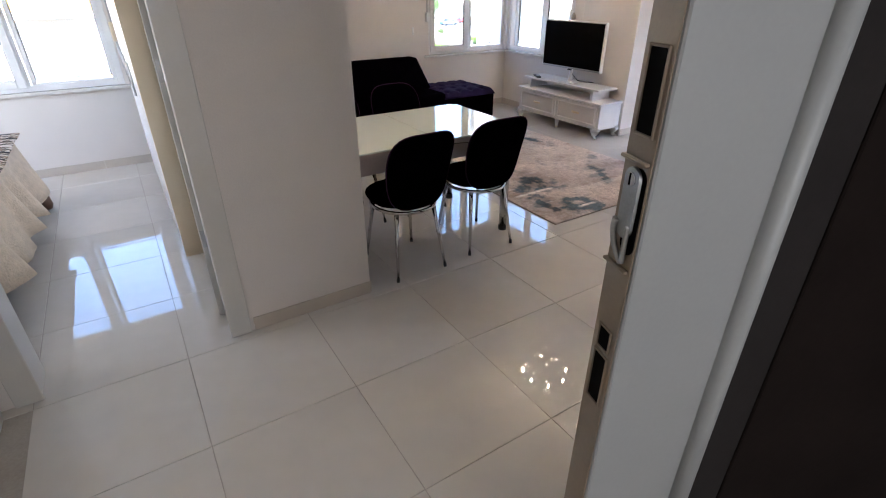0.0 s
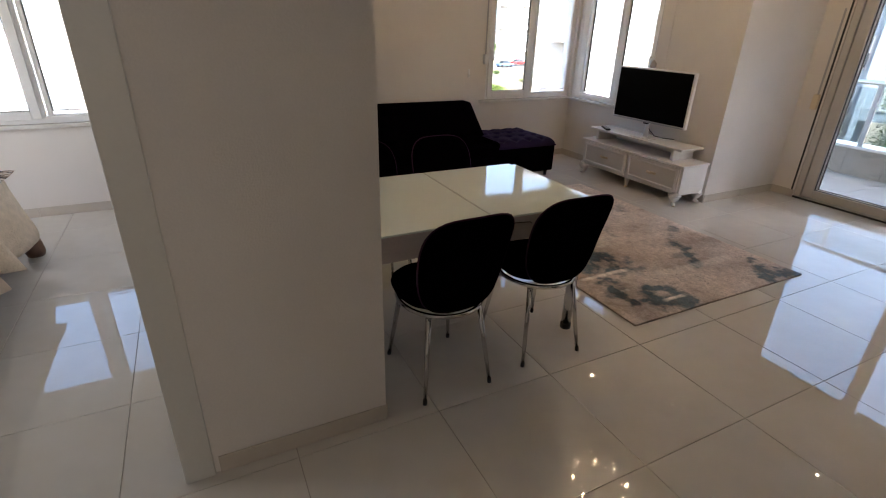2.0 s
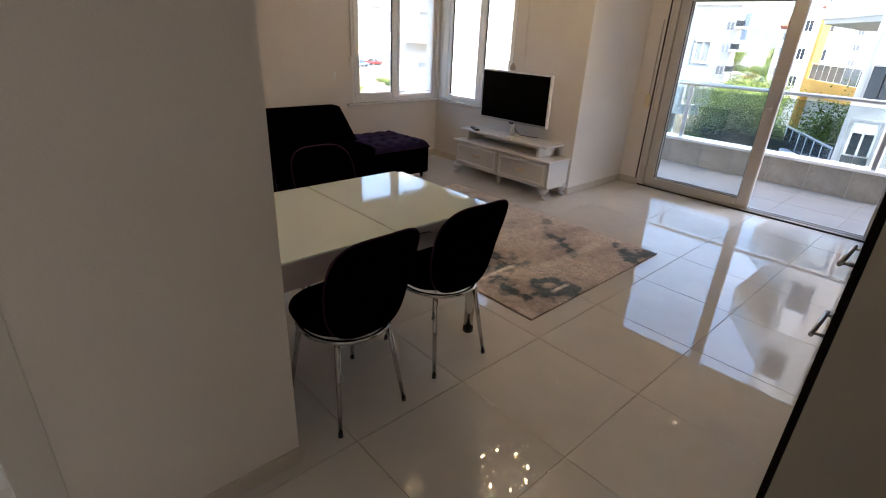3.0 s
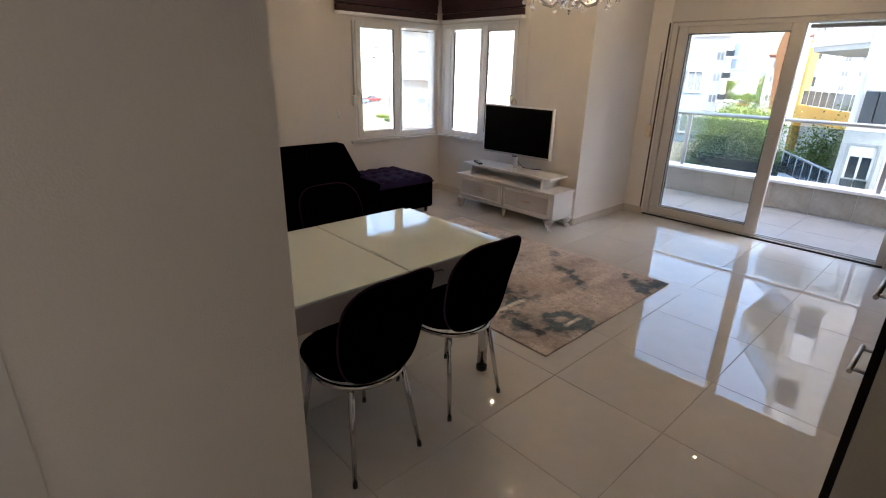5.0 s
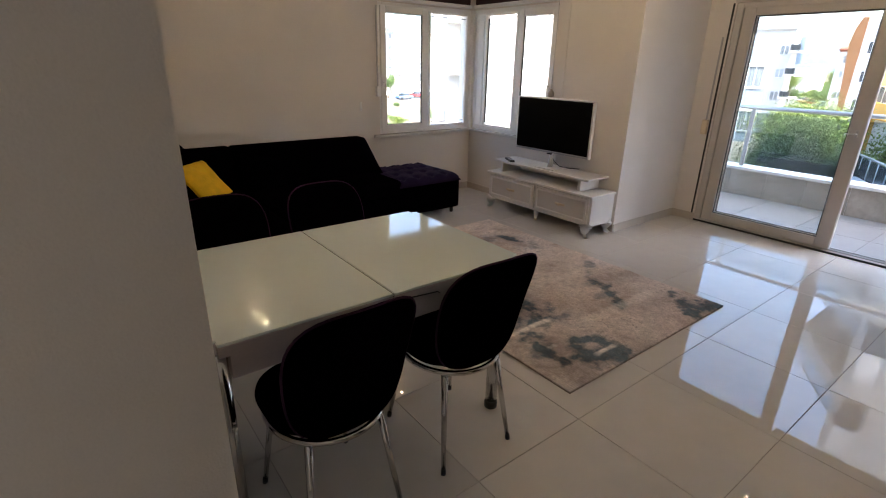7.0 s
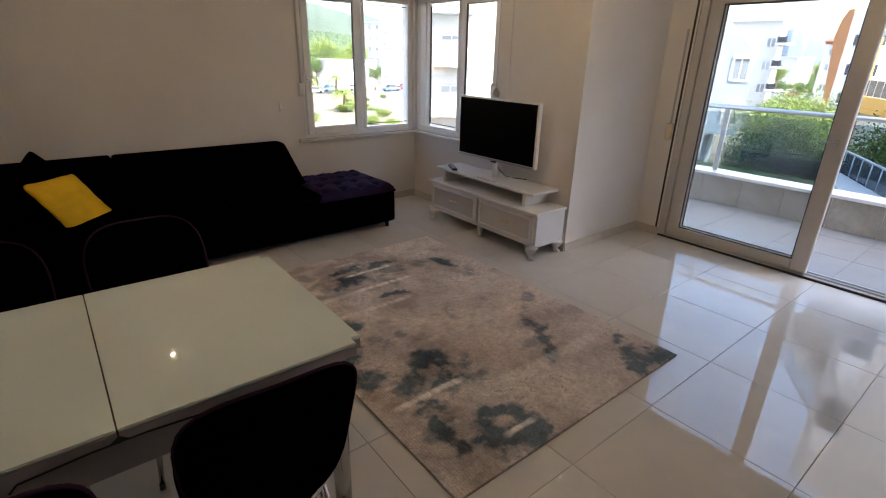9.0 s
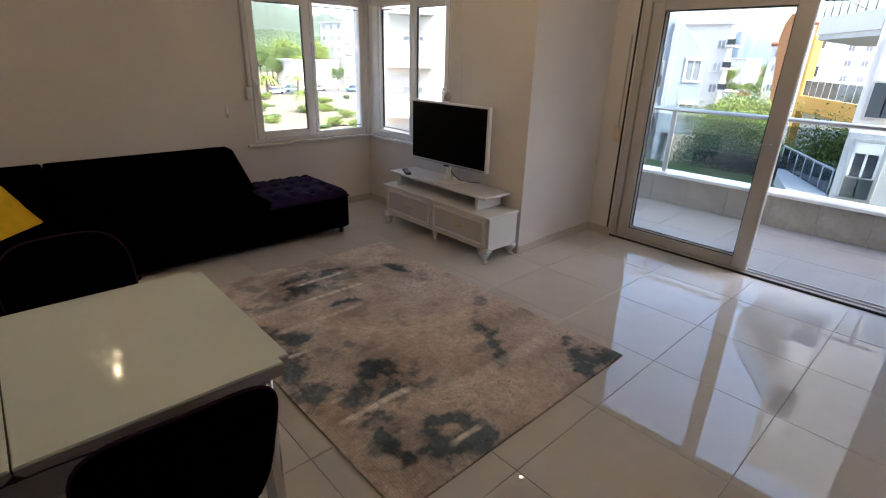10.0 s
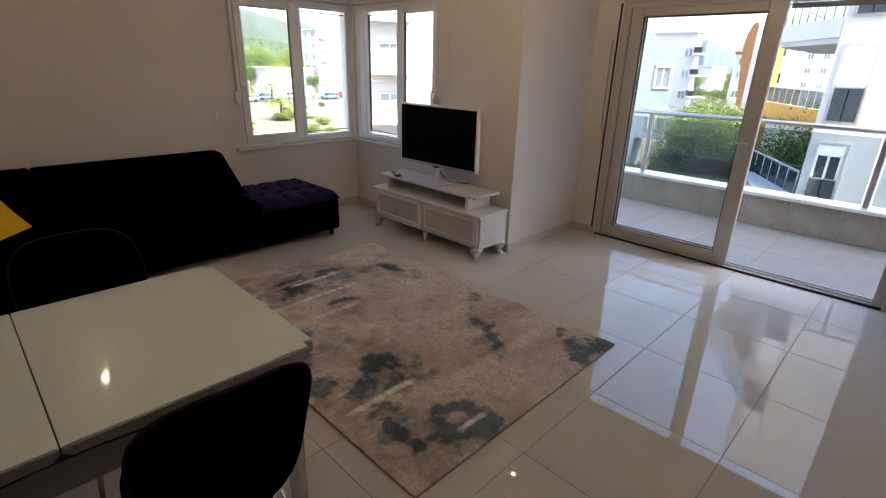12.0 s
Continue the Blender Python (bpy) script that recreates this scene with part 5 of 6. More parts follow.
def block(name, x0, x1, y0, y1, z1, faces, body, label, win=(1.3, 1.25), first=-4.0, storey=2.9, step=3.4, balconies=(), band=RENDER_W, z0=GZ, roof=RENDER_W):
    """A block of flats with windows on the named faces ('x': the one facing -x, 'y': the one facing -y)."""
    t = thing(name, pose(0, 0, 0), label, "building")
    part("wall", box(x0, x1, y0, y1, z0, z1, 0.0), body, t)
    part("roof", box(x0 - 0.35, x1 + 0.35, y0 - 0.35, y1 + 0.35, z1, z1 + 0.3, 0.02), roof, t)
    w, h = win
    for fc in faces:
        a0, a1 = (y0, y1) if fc == "x" else (x0, x1)
        n = max(1, int((a1 - a0 - 0.8) / step))
        gap = (a1 - a0) / n
        k = 0
        z = first
        while z + h < z1 - 0.3:
            for i in range(n):
                a = a0 + gap * (i + 0.5) - w / 2
                if fc == "x":
                    m = Matrix.Translation((x0, a, z)) @ Matrix.Rotation(radians(90), 4, "Z")
                else:
                    m = Matrix.Translation((a + w, y0, z)) @ Matrix.Rotation(radians(180), 4, "Z")
                facade_window(t, m, w, h, pane=WASHED_PANE)
                if fc in balconies and i % 2 == 0:
                    mb = m @ Matrix.Translation((-0.6, 0, -0.35))
                    balcony(t, mb, w + 1.4, 1.3, band, pane=WASHED_PANE)
            z += storey
    return t


# east side, seen through the balcony door
def turned(ob, x, y, deg):
    """Turns a building about one of its corners."""
    ob.matrix_basis = Matrix.Translation((x, y, 0)) @ Matrix.Rotation(radians(deg), 4, "Z") @ Matrix.Translation((-x, -y, 0))


lb = thing("apartment_building", pose(40, 16, 0, 0, 0, 21), "white rendered flats with blue shade in their colour and grey window surrounds", "building")
bm = bmesh.new()
prof = [(0.0, -3.4), (0.0, 2.0), (2.2, 4.4), (3.0, 5.2), (11, 5.2), (11, -3.4)]
lo, hi = [bm.verts.new((0, y, z)) for y, z in prof], [bm.verts.new((12, y, z)) for y, z in prof]
bm.faces.new(lo)
bm.faces.new(hi[::-1])
for i in range(6):
    bm.faces.new((lo[i], hi[i], hi[(i + 1) % 6], lo[(i + 1) % 6]))
part("wall", bm, RENDER_SHADED, lb)
bm = bmesh.new()
for (ya, za), (yb_, zb) in zip(prof[1:4], prof[2:5]):
    bm.faces.new([bm.verts.new(q) for q in ((0.02, ya, za + 0.03), (12.0, ya, za + 0.03), (12.0, yb_, zb + 0.03), (0.02, yb_, zb + 0.03))])
rf = part("roof", bm, RENDER_W, lb, "sloping roof edge")
rf.modifiers.new("thick", "SOLIDIFY").thickness = 0.05
part("undercroft", box(2, 12, 1.8, 11, GZ, -3.4), RENDER_SHADED, lb, "recessed ground storey")
part("pier", box(-0.45, 0.0, 2.05, 2.4, GZ, 4.3), RENDER_SHADED, lb, "projecting pier")
for z in (0.32, -2.65):
    for v in (0.7, 7.2):
        w_ = facade_window(lb, Matrix.Translation((0, v - 0.5 if v < 1 else v, z)) @ Matrix.Rotation(radians(90), 4, "Z"), 1.0, 1.55, pane=WASHED_PANE)
        part("shutter_box", box(0.0, 1.0, 0.02, 0.1, 1.38, 1.58), PVC, w_, "white roller shutter box")
    wl = facade_window(lb, Matrix.Translation((0, 2.65, z - 0.5)) @ Matrix.Rotation(radians(90), 4, "Z"), 0.8, 1.8, pane=WASHED_PANE)
    part("guard", box(0.0, 0.8, 0.07, 0.1, 0.0, 0.85), DARKPANE, wl, "dark glass guard")
    balcony(lb, Matrix.Translation((0, 3.8, z - 0.9)) @ Matrix.Rotation(radians(90), 4, "Z"), 3.0, 1.2, RENDER_SHADED)
    facade_window(lb, Matrix.Translation((0, 4.4, z - 0.7)) @ Matrix.Rotation(radians(90), 4, "Z"), 1.8, 2.2)
b2 = thing("apartment_building", pose(0, 0, 0), "white rendered flats with stacked slab balconies behind the trees", "building")
part("wall", box(80, 82, 28.9, 36, GZ, 6.6), RENDER_W, b2)
part("roof", box(79.7, 82, 28.6, 36, 6.6, 6.8), RENDER_W, b2)
for z in (-4.9, -2.0, 0.9, 3.8):
    facade_window(b2, Matrix.Translation((80, 29.2, z - 0.4)) @ Matrix.Rotation(radians(90), 4, "Z"), 1.1, 1.2, pane=WASHED_PANE)
    part("balcony", box(79.0, 82, 27.6, 28.89, z - 0.12, z + 0.12), RENDER_W, b2)
    part("pane", box(79.1, 79.2, 27.7, 28.8, z + 0.14, z + 0.9), DARKPANE, b2)
db = thing("apartment_building", pose(0, 0, 0), "white rendered house end with a red tiled roof", "building")
part("wall", box(95, 97, 25.6, 27.8, GZ, 4.2), RENDER_W, db)
part("roof", box(94.6, 97.4, 25.4, 28.0, 4.2, 4.9, 0.3), ROOF, db, "red tiled roof")
for z in (-2.4, 0.5, 2.6):
    facade_window(db, Matrix.Translation((95, 26.2, z)) @ Matrix.Rotation(radians(90), 4, "Z"), 1.0, 1.1, pane=WASHED_PANE)
rb = thing("apartment_building", pose(0, 0, 0), "white rendered flats with slab balconies close to the balcony", "building")
part("wall", box(20, 32, -10, 3.95, GZ, 12.4), RENDER_W, rb)
for z, h in ((0.3, 1.98), (-1.97, 1.55), (3.15, 1.98), (-4.9, 1.55), (6.05, 1.98), (8.95, 1.98)):
    for y in (3.7, 0.6, -2.6):
        m = Matrix.Translation((20, y - 0.66, z)) @ Matrix.Rotation(radians(90), 4, "Z")
        wv = facade_window(rb, m, 0.66, h)
        part("guard", box(0.0, 0.66, 0.1, 0.14, -0.02, 0.88 if h > 1.9 else 0.55), DARKPANE, wv, "dark glass guard")
        gr = box(-0.04, 0.7, 0.095, 0.145, 0.88 if h > 1.9 else 0.55, 0.93 if h > 1.9 else 0.59)
        for u in (-0.04, 0.315, 0.665):
            bx(gr, u, u + 0.03, 0.1, 0.14, -0.02, 0.88 if h > 1.9 else 0.55)
        part("guard_rail", gr, STEEL, wv)
        part("shutter", box(0.06, 0.6, 0.046, 0.062, h * (0.8 if h < 1.9 else 0.42), h - 0.02), PVC, wv, "white roller shutter, half down")
for z in (2.38, 5.28, 8.18):
    # a slab balcony whose outer edge runs off at a slant
    plan = [(20.0, 3.96), (23.3, 6.15), (30.0, 6.15), (30.0, 3.96)]
    def prism(z0, z1, k):
        bm = bmesh.new()
        lo = [bm.verts.new((20.0 + (x - 20.0) * k + (1 - k) * 2.4, 3.96 + (y - 3.96) * k, z0)) for x, y in plan]
        hi = [bm.verts.new((v.co.x, v.co.y, z1)) for v in lo]
        bm.faces.new(lo[::-1])
        bm.faces.new(hi)
        for i in range(4):
            bm.faces.new((lo[i], lo[(i + 1) % 4], hi[(i + 1) % 4], hi[i]))
        return bm
    b = part("balcony", prism(z + 0.16, z + 0.68, 1.0), RENDER_W, rb, "white slab balcony")
    part("soffit_step", prism(z, z + 0.16, 0.96), TRIM_GREY, b, "grey recessed soffit")
    p0, p1 = Vector((20.15, 4.02, z + 0.68)), Vector((23.32, 6.08, z + 0.68))
    rl = bmesh.new()
    tube(rl, [p0 + Vector((0, 0, 0.75)), p1 + Vector((0, 0, 0.75)), Vector((29.9, 6.08, z + 1.43))], 0.03, 6)
    for i in range(8):
        q = p0.lerp(p1, i / 7)
        tube(rl, [q, q + Vector((0, 0, 0.75))], 0.022, 6)
    part("rail", rl, STEEL, b)
    gp = bmesh.new()
    gp.faces.new([gp.verts.new(v) for v in (p0 + Vector((0.02, 0, 0.06)), p1 + Vector((0, 0, 0.06)), p1 + Vector((0, 0, 0.68)), p0 + Vector((0.02, 0, 0.68)))])
    pn = part("pane", gp, RAIL_GLASS, b)
    pn.modifiers.new("thick", "SOLIDIFY").thickness = 0.012
# the yellow roof terrace, standing slantwise to the balcony
yb = thing("apartment_building", pose(39.5, 6.75, 0, 0, 0, 31.8), "yellow rendered house with a glazed roof terrace", "building")
part("wall", box(0.5, 9.0, -8.0, -0.5, GZ, -1.62), RENDER_W, yb)
part("terrace", box(0.0, 9.0, -8.0, 0.0, -1.6, -1.3, 0.03), RENDER_Y, yb)
tb_ = box(0.0, 9.0, -0.16, 0.0, -1.3, -0.5, 0.02)
bx(tb_, 0.0, 0.16, -8.0, -0.16, -1.3, -0.5, 0.02)
part("parapet", tb_, RENDER_Y, yb, "yellow terrace parapet")
rl = bmesh.new()
bx(rl, 0.03, 9.0, -0.1, -0.05, 0.57, 0.62)
bx(rl, 0.03, 0.08, -8.0, -0.1, 0.57, 0.62)
for i in range(9):
    bx(rl, 0.04 + 1.1 * i, 0.09 + 1.1 * i, -0.1, -0.06, -0.5, 0.57)
part("rail", rl, STEEL, yb)
for i in range(8):
    part("pane", box(0.12 + 1.1 * i, 1.1 + 1.1 * i, -0.085, -0.07, -0.46, 0.54), DARKPANE, yb)
part("stair_wall", box(9.02, 9.6, -0.5, 0.0, GZ, 4.3), RENDER_Y, yb, "tall yellow stair wall")
part("roof", box(8.9, 9.8, -0.7, 0.2, 4.3, 4.5, 0.08), ROOF, yb, "red tiled roof edge")
block("apartment_building", 130, 142, 9, 30.6, 9.5, "x", RENDER_W, "long white rendered flats beyond the yellow terrace", win=(1.1, 1.15), first=-4.0, storey=2.8, step=2.4)
tw = thing("tower_block", pose(0, 0, 0), "white block with a curved brown fin wall", "building")
part("wall", box(70, 72, 14.2, 19.0, GZ, 6.5), RENDER_W, tw)
for z in (-2.5, 0.4, 3.3):
    for y in (16.4, 18.4):
        facade_window(tw, Matrix.Translation((70, y - 0.8, z)) @ Matrix.Rotation(radians(90), 4, "Z"), 0.8, 1.2)
bm = bmesh.new()
edge = [(19.55, GZ), (19.6, -2.0), (19.85, 1.0), (20.15, 4.2), (19.95, 5.8), (19.5, 6.85), (19.02, 6.85), (19.02, GZ)]
lo, hi = [bm.verts.new((69.9, y - 0.05, z)) for y, z in edge], [bm.verts.new((70.6, y, z)) for y, z in edge]
bm.faces.new(lo)
bm.faces.new(hi[::-1])
for i in range(8):
    bm.faces.new((lo[i], hi[i], hi[(i + 1) % 8], lo[(i + 1) % 8]))
part("fin", bm, RENDER_BR, tw, "curved brown fin wall")
block("apartment_building", 190, 205, 61, 68, 3.0, "x", RENDER_W, "distant white flats beyond the trees", first=-3.5, step=3.5, balconies="x")
# garden below: lawn, slanted walk with its rail, dark fence in front of the bushes
struct("lawn", box(12.0, 23.4, 3.97, 13.0, GZ, -2.5), LAWN, "mown lawn of the garden below the balcony", "lawn")
tg = thing("garden_walk", pose(0, 0, 0), "white garden walk with a dark glazed railing", "walk")
bm = bmesh.new()
plan = [(24.3, 6.4), (22.5, 6.0), (19.4, 4.83), (14.0, 4.5), (14.0, 3.98), (20.3, 4.0)]
lo, hi = [bm.verts.new((x, y, -2.5)) for x, y in plan], [bm.verts.new((x, y, -2.1)) for x, y in plan]
bm.faces.new(lo[::-1])
bm.faces.new(hi)
for i in range(6):
    bm.faces.new((lo[i], lo[(i + 1) % 6], hi[(i + 1) % 6], hi[i]))
part("slab", bm, RENDER_W, tg)
f0, f1 = Vector((24.3, 6.38, -2.1)), Vector((20.3, 4.05, -2.1))
part("handrail", tube(bmesh.new(), [f0 + Vector((0, 0, 0.76)), f1 + Vector((0, 0, 0.76))], 0.035, 8), STEEL, tg)
for i in range(7):
    q = f0.lerp(f1, i / 6)
    part("post", tube(bmesh.new(), [q, q + Vector((0, 0, 0.76))], 0.025, 8), STEEL, tg)
    if i < 6:
        u = f0.lerp(f1, (i + 1) / 6)
        pn = bmesh.new()
        dv = (u - q) * 0.05
        pn.faces.new([pn.verts.new(v) for v in (q + dv + Vector((0, 0, 0.05)), u - dv + Vector((0, 0, 0.05)), u - dv + Vector((0, 0, 0.7)), q + dv + Vector((0, 0, 0.7)))])
        pp = part("pane", pn, DARKPANE, tg)
        pp.modifiers.new("thick", "SOLIDIFY").thickness = 0.012
fe = thing("garden_fence", pose(23.6, 0, -2.5), "dark panelled garden fence in front of the bushes", "fence")
for i in range(5):
    y = 4.4 + 1.24 * i
    part("post", box(-0.03, 0.03, y - 0.03, y + 0.03, 0, 0.78, 0.005), FENCE, fe)
    if i < 4:
        part("panel", box(-0.015, 0.015, y + 0.035, y + 1.2, 0.06, 0.68, 0.004), FENCE, fe)
part("top_rail", box(-0.025, 0.025, 4.4, 9.36, 0.78, 0.82, 0.005), FENCE, fe)

# north side, seen through the corner window
block("apartment_building", 80, 106, 128, 140, 9.2, "xy", RENDER_W, "white rendered flats with balconies across the dry land", first=-4.0, step=3.4, balconies="y")
nb_ = block("apartment_building", 20.2, 34, 27.7, 38, 9, "xy", RENDER_W, "white rendered flats with balconies facing the corner window", first=-4.4, step=3.4, balconies="y")
turned(nb_, 20.2, 27.7, -36)
block("villa", 61, 74, 121, 130, -0.6, "y", RENDER_W, "low white villa beyond the road", first=-5.5, step=3.4)
# north-west, seen from the bedroom
block("apartment_building", -9, 6, 24, 34, 3.6, "y", RENDER_W, "white rendered flats facing the bedroom", win=(1.5, 1.3), first=-4.7, step=2.6, balconies="y", band=RENDER_Y)


def crown(seed, n, rx, rz, leaf):
    """Leaves in clumps round a few limbs, with gaps; the crown's centre is the origin."""
    rng = np.random.default_rng(seed)
    cl = rng.normal(size=(26, 3))
    cl /= np.linalg.norm(cl, axis=1)[:, None]
    cl *= (0.35 + 0.6 * rng.random((26, 1)))
    cl *= np.array([rx, rx, rz])
    size = 0.22 + 0.2 * rng.random(26)
    idx = rng.integers(0, 26, n)
    c = cl[idx] + rng.normal(size=(n, 3)) * size[idx][:, None] * rx * 0.62
    a = rng.normal(size=(n, 3))
    a /= np.linalg.norm(a, axis=1)[:, None]
    b = np.cross(a, rng.normal(size=(n, 3)))
    b /= np.linalg.norm(b, axis=1)[:, None]
    s = leaf * (0.6 + 0.8 * rng.random((n, 1)))
    v = np.stack([c - a * s, c + b * s * 0.55, c + a * s, c - b * s * 0.55], 1).reshape(-1, 3)
    me = bpy.data.meshes.new("crown")
    me.from_pydata(v.tolist(), [], [(4 * i, 4 * i + 1, 4 * i + 2, 4 * i + 3) for i in range(n)])
    return me, cl


def tree(seed, h, rx, rz, material, n=16000, leaf=0.062, label="leafy green garden tree"):
    t = thing("tree", pose(0, 0, GZ), label, "tree", "garden trees")
    me, cl = crown(seed, n, rx, rz, leaf)
    me.materials.append(material)
    cr = new("crown", me)
    cr.parent = t
    cr.location = (0, 0, h)
    tr = bmesh.new()
    tube(tr, [(0, 0, 0), (0.05, 0.03, h * 0.4), (0, 0.05, h * 0.75), (0, 0, h)], [0.17, 0.13, 0.1, 0.04], 9)
    for q in cl[:9]:
        tube(tr, [(0, 0.04, h * 0.6), (q[0] * 0.5, q[1] * 0.5, h * 0.8 + q[2] * 0.4), (q[0], q[1], h + q[2])], [0.07, 0.045, 0.015], 6)
    part("trunk", tr, BARK, t)
    return t


ta = tree(1, 4.9, 2.3, 1.9, LEAVES)
tb = tree(2, 4.3, 2.0, 1.7, LEAVES_L)
tc_ = tree(3, 5.6, 2.6, 2.1, LEAVES)
# x, y, which tree, height of its top
E_TREES = [(25.0, 8.1, 0, -0.45), (27.8, 10.2, 2, -0.55), (38.5, 13.6, 1, 0.3), (27.2, 6.3, 0, -0.35), (30, 5.3, 1, -0.3), (26.6, 9.0, 0, -0.7), (33, 7.9, 2, -0.4), (31, 9.8, 0, -0.6), (35, 11.4, 1, -0.3), (42, 12.8, 1, -0.2),
           (36, 9.2, 0, -0.8), (45, 15.0, 1, -0.2), (52, 17.2, 1, -1.2), (182, 51, 1, 2.5), (176, 60.5, 1, 1.5)]
for i, (x, y, k, top) in enumerate(E_TREES):
    src = (ta, tb, tc_)[k]
    m = pose(x, y, GZ, 0, 0, 47 * i) @ Matrix.Scale((top - GZ) / (7.7, 6.9, 8.7)[k], 4)
    if i < 3:
        src = (ta, tc_, tb)[i]
        src.matrix_basis = m
    else:
        copy_thing(src, m)
for i in range(40):
    az, far = radians(70.6 + 5.2 * ((i * 7) % 40) / 39), 190 + 1.6 * i
    copy_thing((ta, tc_, tb)[i % 3], pose(1.5 + far * math.sin(az), 1.3 + far * math.cos(az), GZ - 4.0, 0, 0, 59 * i) @ Matrix.Scale(1.15 + 0.45 * i / 40 + 0.15 * math.sin(i * 2.1), 4))
N_TREES = [(40 + 9 * i + 4 * math.sin(i * 3.1), 122 + 12 * math.sin(i * 1.7) + (i % 3) * 14, i % 3) for i in range(14)] 
for i, (x, y, k) in enumerate(N_TREES):
    copy_thing((ta, tb, tc_)[k], pose(x, y, GZ, 0, 0, 61 * i) @ Matrix.Scale(1.1 + 0.2 * math.sin(i * 1.9), 4))
for i in range(34):
    az, far = radians(13.0 + 17.5 * i / 33), 165 + 24 * math.sin(i * 2.4)
    copy_thing((ta, tc_, tb)[(i * 5) % 3], pose(far * math.sin(az), far * math.cos(az), GZ, 0, 0, 83 * i) @ Matrix.Scale(1.55 + 0.3 * math.sin(i * 1.3), 4))
for i, (x, y) in enumerate(((33, 78), (38, 71), (47, 82), (29, 88), (42, 95), (52, 98))):
    copy_thing(tb, pose(x, y, GZ - 0.7, 0, 0, 33 * i) @ Matrix.Diagonal((0.75, 0.6, 0.3, 1)))


for i in range(26):
    copy_thing((tb, ta)[i % 2], pose(29 + 1.0 * i + 3 * math.sin(i * 2.1), 63 + 13 * math.sin(i * 1.3) + i * 0.6, GZ - 0.75, 0, 0, 71 * i) @ Matrix.Diagonal((0.6 + 0.25 * math.sin(i * 2.7), 0.45 + 0.2 * math.sin(i * 1.9), 0.24 + 0.05 * math.sin(i * 3.3), 1)))


def palm(x, y, s):
    t = thing("palm_tree", pose(x, y, GZ), "young palm tree on the dry land", "palm", "palms")
    part("trunk", tube(bmesh.new(), [(0, 0, 0), (0, 0, 1.2 * s), (0.05, 0, 2.2 * s)], [0.22 * s, 0.17 * s, 0.14 * s], 8), BARK, t)
    fr = bmesh.new()
    for k in range(34):
        a, up = k * 2.4, 0.35 + 0.55 * ((k * 7) % 10) / 10
        d = Vector((math.cos(a), math.sin(a), 0))
        for j in range(7):
            r0, r1 = j / 7, (j + 1) / 7
            p = [d * (2.0 * s * r) + Vector((0, 0, 2.2 * s + s * (2.2 * up * r - 2.0 * r * r))) for r in (r0, r1)]
            side = Vector((-d.y, d.x, 0)) * 0.28 * s * (1 - r0 * 0.8)
            fr.faces.new([fr.verts.new(q) for q in (p[0], p[1] + side, p[1])])
            fr.faces.new([fr.verts.new(q) for q in (p[0], p[1] - side, p[1])])
    part("crown", fr, LEAVES_L, t)
palm(38.5, 72, 1.25)
palm(45, 100, 1.6)
palm(53, 103, 1.5)

# far woods and hills; the hills carry the air's haze in their colour
def ridge(name, pts, depth, material, label, seed, rough=0.12):
    bm = bmesh.new()
    n = 160
    prev = None
    for i in range(n + 1):
        f = i / n * (len(pts) - 1)
        k = min(int(f), len(pts) - 2)
        (az0, d0, h0), (az1, d1, h1) = pts[k], pts[k + 1]
        q = f - k
        az, d, h = az0 + (az1 - az0) * q, d0 + (d1 - d0) * q, h0 + (h1 - h0) * q
        h *= 1 + rough * noise.fractal((i * 0.11, seed, 0), 1.0, 2.0, 5)
        a = radians(az)
        u = Vector((math.sin(a), math.cos(a), 0))
        row = [bm.verts.new(u * (d * s2) + Vector((0, 0, z))) for s2, z in ((1.0, GZ), (1.02, GZ + (h - GZ) * 0.55), (1.06, h), (1.0 + depth, h * 0.9), (1.05 + depth, GZ))]
        if prev:
            for a2 in range(4):
                f2 = bm.faces.new((prev[a2], row[a2], row[a2 + 1], prev[a2 + 1]))
                f2.smooth = True
        prev = row
    tagged(part(name, bm, material), label, "hill", kind="structure")
ridge("backdrop_woods", [(5, 260, 7), (15, 250, 9.5), (24, 240, 10.5), (28, 240, 9.5), (32, 250, 7), (40, 300, 3)], 0.5, WOODS, "wooded slope behind the road", 3)
ridge("backdrop_hill_north", [(-20, 1300, 50), (10, 1200, 90), (22, 1100, 105), (30, 1200, 80), (45, 1500, 30)], 0.6, HILL_N, "wooded hill with haze painted into its colour", 5)
ridge("backdrop_hill_east", [(45, 2400, 40), (62, 2300, 60), (69.5, 2150, 92), (71.5, 2100, 112), (73.0, 2100, 90), (76, 2100, 62), (95, 2400, 40)], 0.5, HILL, "hill with blue haze painted into its colour", 9, 0.05)


def car(paint, label):
    t = thing("car", pose(0, 0, GZ), label, "car", "parked cars")
    b = box(-2.1, 2.1, -0.85, 0.85, 0.3, 0.85, 0.12, seg=3)
    part("body", b, paint, t)
    c2 = box(-1.2, 1.4, -0.75, 0.75, 0.84, 1.42, 0.0)
    for v in c2.verts:
        if v.co.z > 1.0:
            v.co.x *= 0.65
            v.co.y *= 0.85
    bmesh.ops.bevel(c2, geom=list(c2.edges), offset=0.08, segments=2, affect="EDGES")
    part("cabin", c2, DARKPANE, t, "dark glazed cabin")
    part("roof", box(-0.7, 0.85, -0.6, 0.6, 1.41, 1.46, 0.02), paint, t)
    for x in (-1.3, 1.3):
        for y in (-0.86, 0.7):
            part("wheel", tube(bmesh.new(), [(x, y, 0.32), (x, y + 0.16, 0.32)], 0.32, 14), BLACK, t)
    return t
cr_, cw_, cb_ = car(PAINT_R, "red car parked in the open"), car(PAINT_W, "white car parked in the open"), car(PAINT_B, "blue car parked in the open")
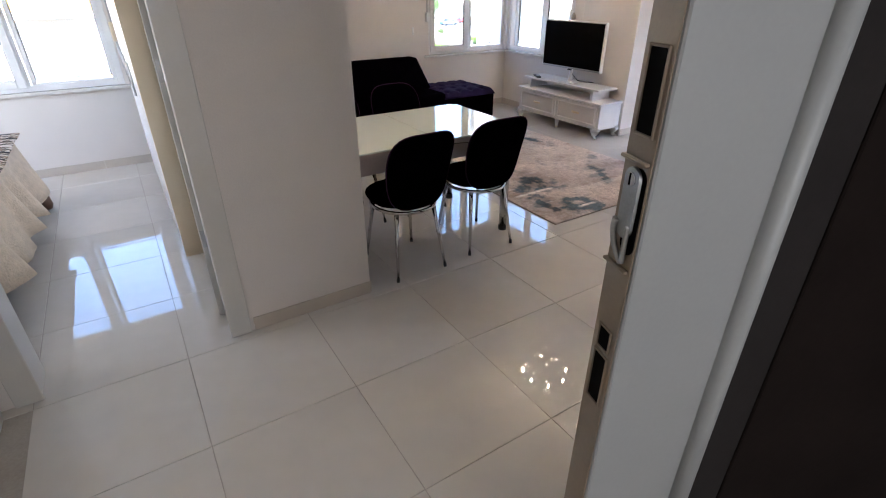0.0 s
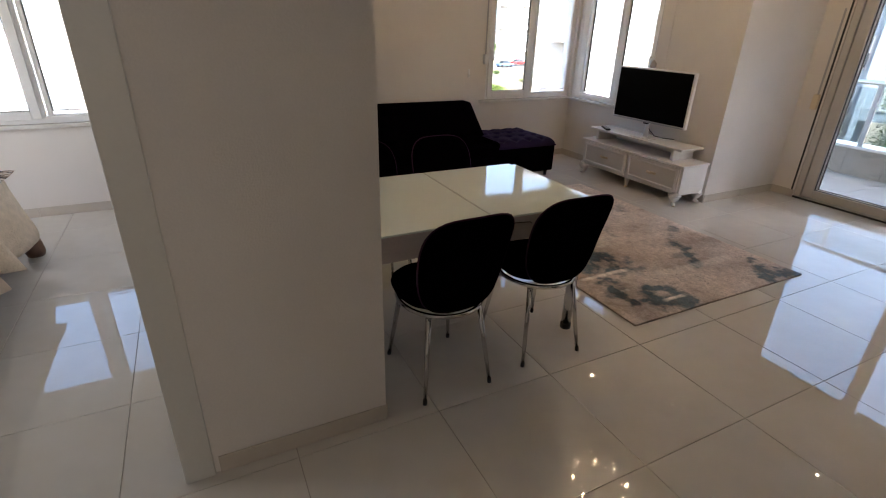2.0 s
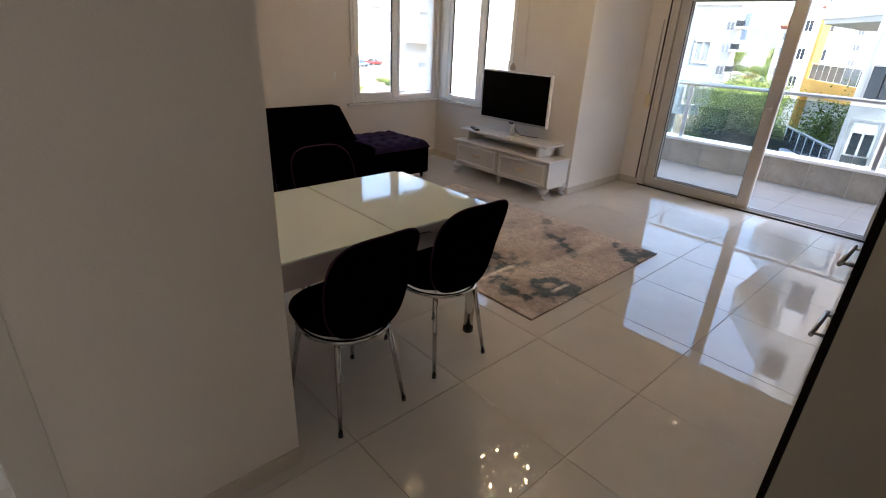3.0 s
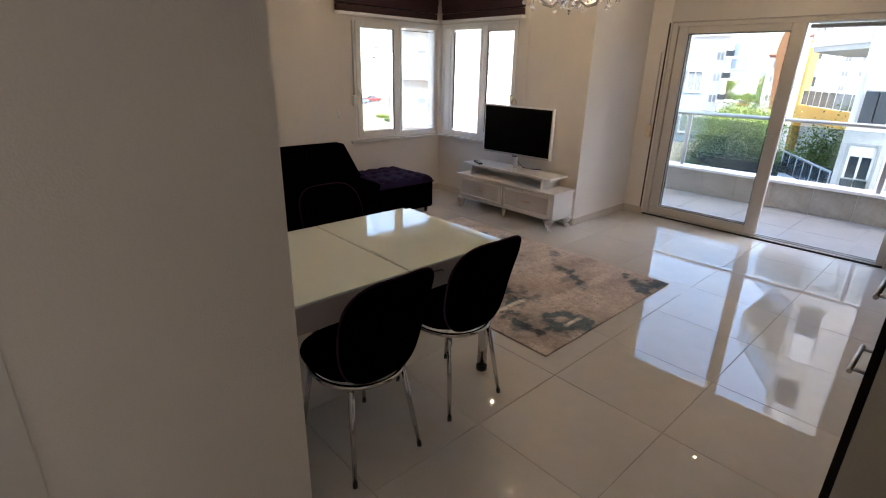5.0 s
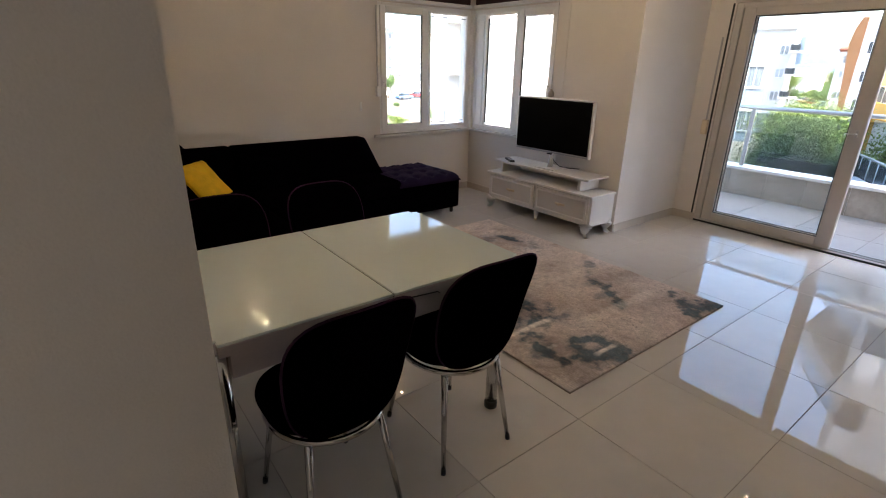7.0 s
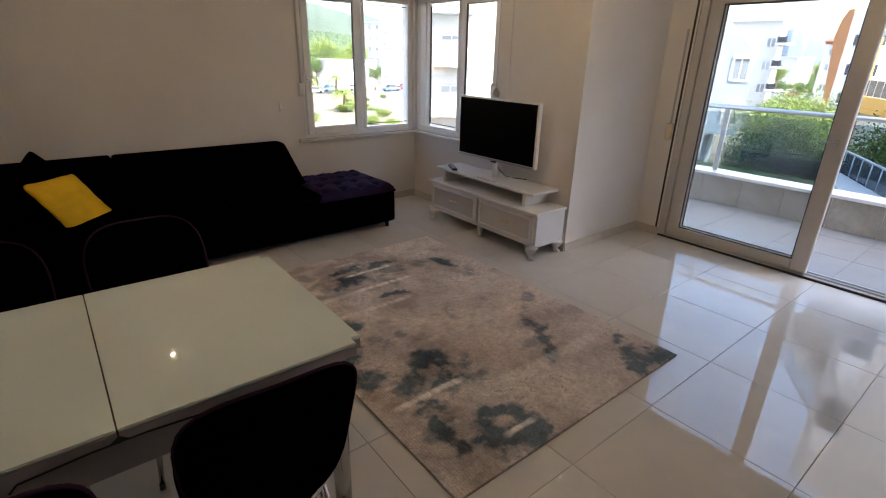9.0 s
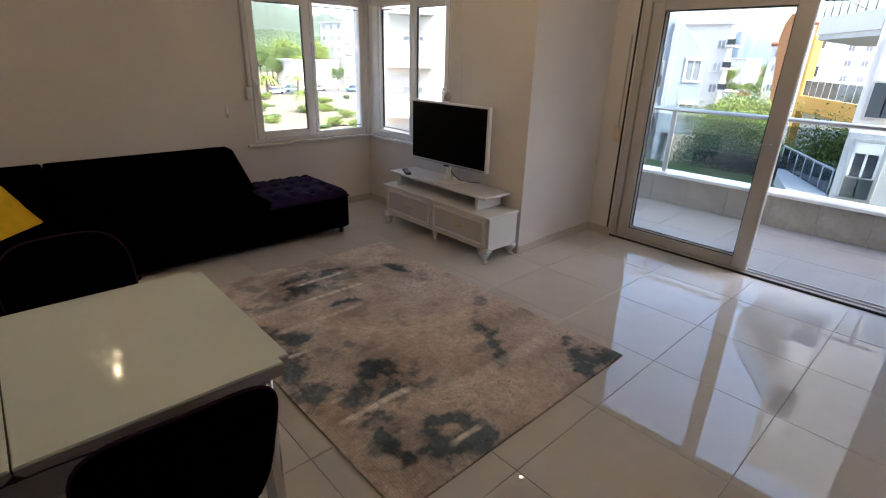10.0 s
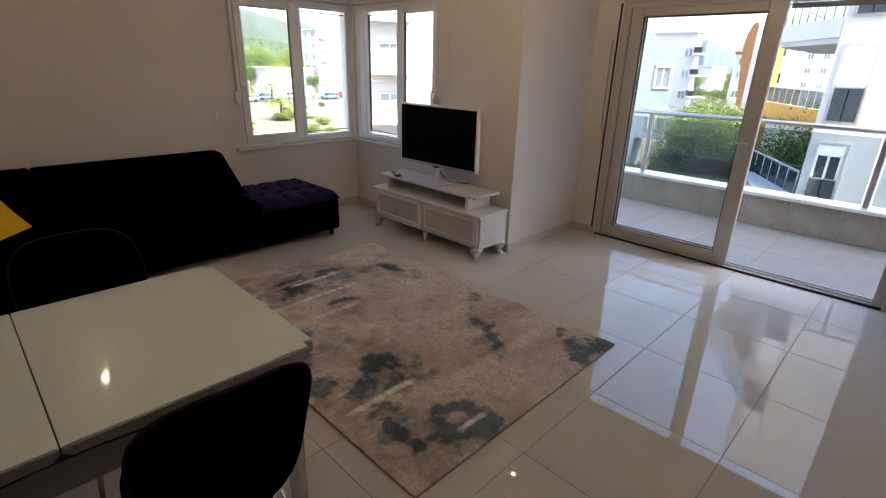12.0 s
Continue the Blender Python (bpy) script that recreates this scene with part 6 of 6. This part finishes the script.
cr_.matrix_basis = pose(160, 49.2, GZ + 0.02, 0, 0, 100)
cb_.matrix_basis = pose(152, 44.5, GZ + 0.02, 0, 0, 105)
cw_.matrix_basis = pose(49, 106, GZ + 0.03, 0, 0, 3)
for k, (s2, x, y, z, a) in enumerate(((cr_, 164, 51.5, 0.02, 100), (cb_, 150, 42.5, 0.02, 102), (cw_, 172, 55, 0.02, 98), (cb_, 55, 110, 0.03, 180), (cw_, 62, 111, 0.03, 180), (cb_, 69, 106, 0.03, 2), (cr_, 76, 110.5, 0.03, 180))):
    copy_thing(s2, pose(x, y, GZ + z, 0, 0, a))


# ---- pieces of the floor, the balcony and the parapet ----
def slab_mesh(name, w, l, t, material):
    """A tile with a fine arris; origin at its corner, its top at z = 0."""
    e = 0.0012
    bm = bmesh.new()
    b = [bm.verts.new(p) for p in ((0, 0, -t), (w, 0, -t), (w, l, -t), (0, l, -t))]
    m = [bm.verts.new(p) for p in ((0, 0, -e), (w, 0, -e), (w, l, -e), (0, l, -e))]
    u = [bm.verts.new(p) for p in ((e, e, 0), (w - e, e, 0), (w - e, l - e, 0), (e, l - e, 0))]
    for k in range(4):
        bm.faces.new((b[k], b[(k + 1) % 4], m[(k + 1) % 4], m[k]))
        bm.faces.new((m[k], m[(k + 1) % 4], u[(k + 1) % 4], u[k]))
    bm.faces.new(u)
    return mesh_of(name, bm, material)


J = 0.0025
tile_mesh = slab_mesh("tile", 0.6 - J, 0.6 - J, 0.004, TILE)
for i in range(-6, 10):
    for j in range(-6, 8):
        x, y = -0.09 + 0.6 * i, 1.53 + 0.6 * j
        if x < -3.2 or (x > 4.8 and y > 3.6) or (x < -0.8 and y < 1.8) or (x > 1.5 and y < -0.1):
            continue
        tl = new("tile", tile_mesh)
        tl.parent, tl.location = floor, (x + J / 2, y + J / 2, 0)
bt_mesh = slab_mesh("tile", 0.6 - 0.004, 0.6 - 0.004, 0.004, BALC_TILE)
bf = bpy.data.objects["balcony_floor"]
for i in range(3):
    for j in range(-3, 10):
        tl = new("tile", bt_mesh)
        x = 6.035 + 0.6 * i
        if x + 0.6 > PARX + 0.35:
            continue
        tl.parent, tl.location = bf, (x, -0.3 + 0.6 * j, bz)
ps_mesh = mesh_of("stone", box(0, 0.012, 0, 0.42, 0, 0.318, 0.0015), STONE)
for j in range(18):
    s2 = new("stone", ps_mesh)
    s2.parent, s2.location = par, (PARX, -1.26 + 0.424 * j, bz)
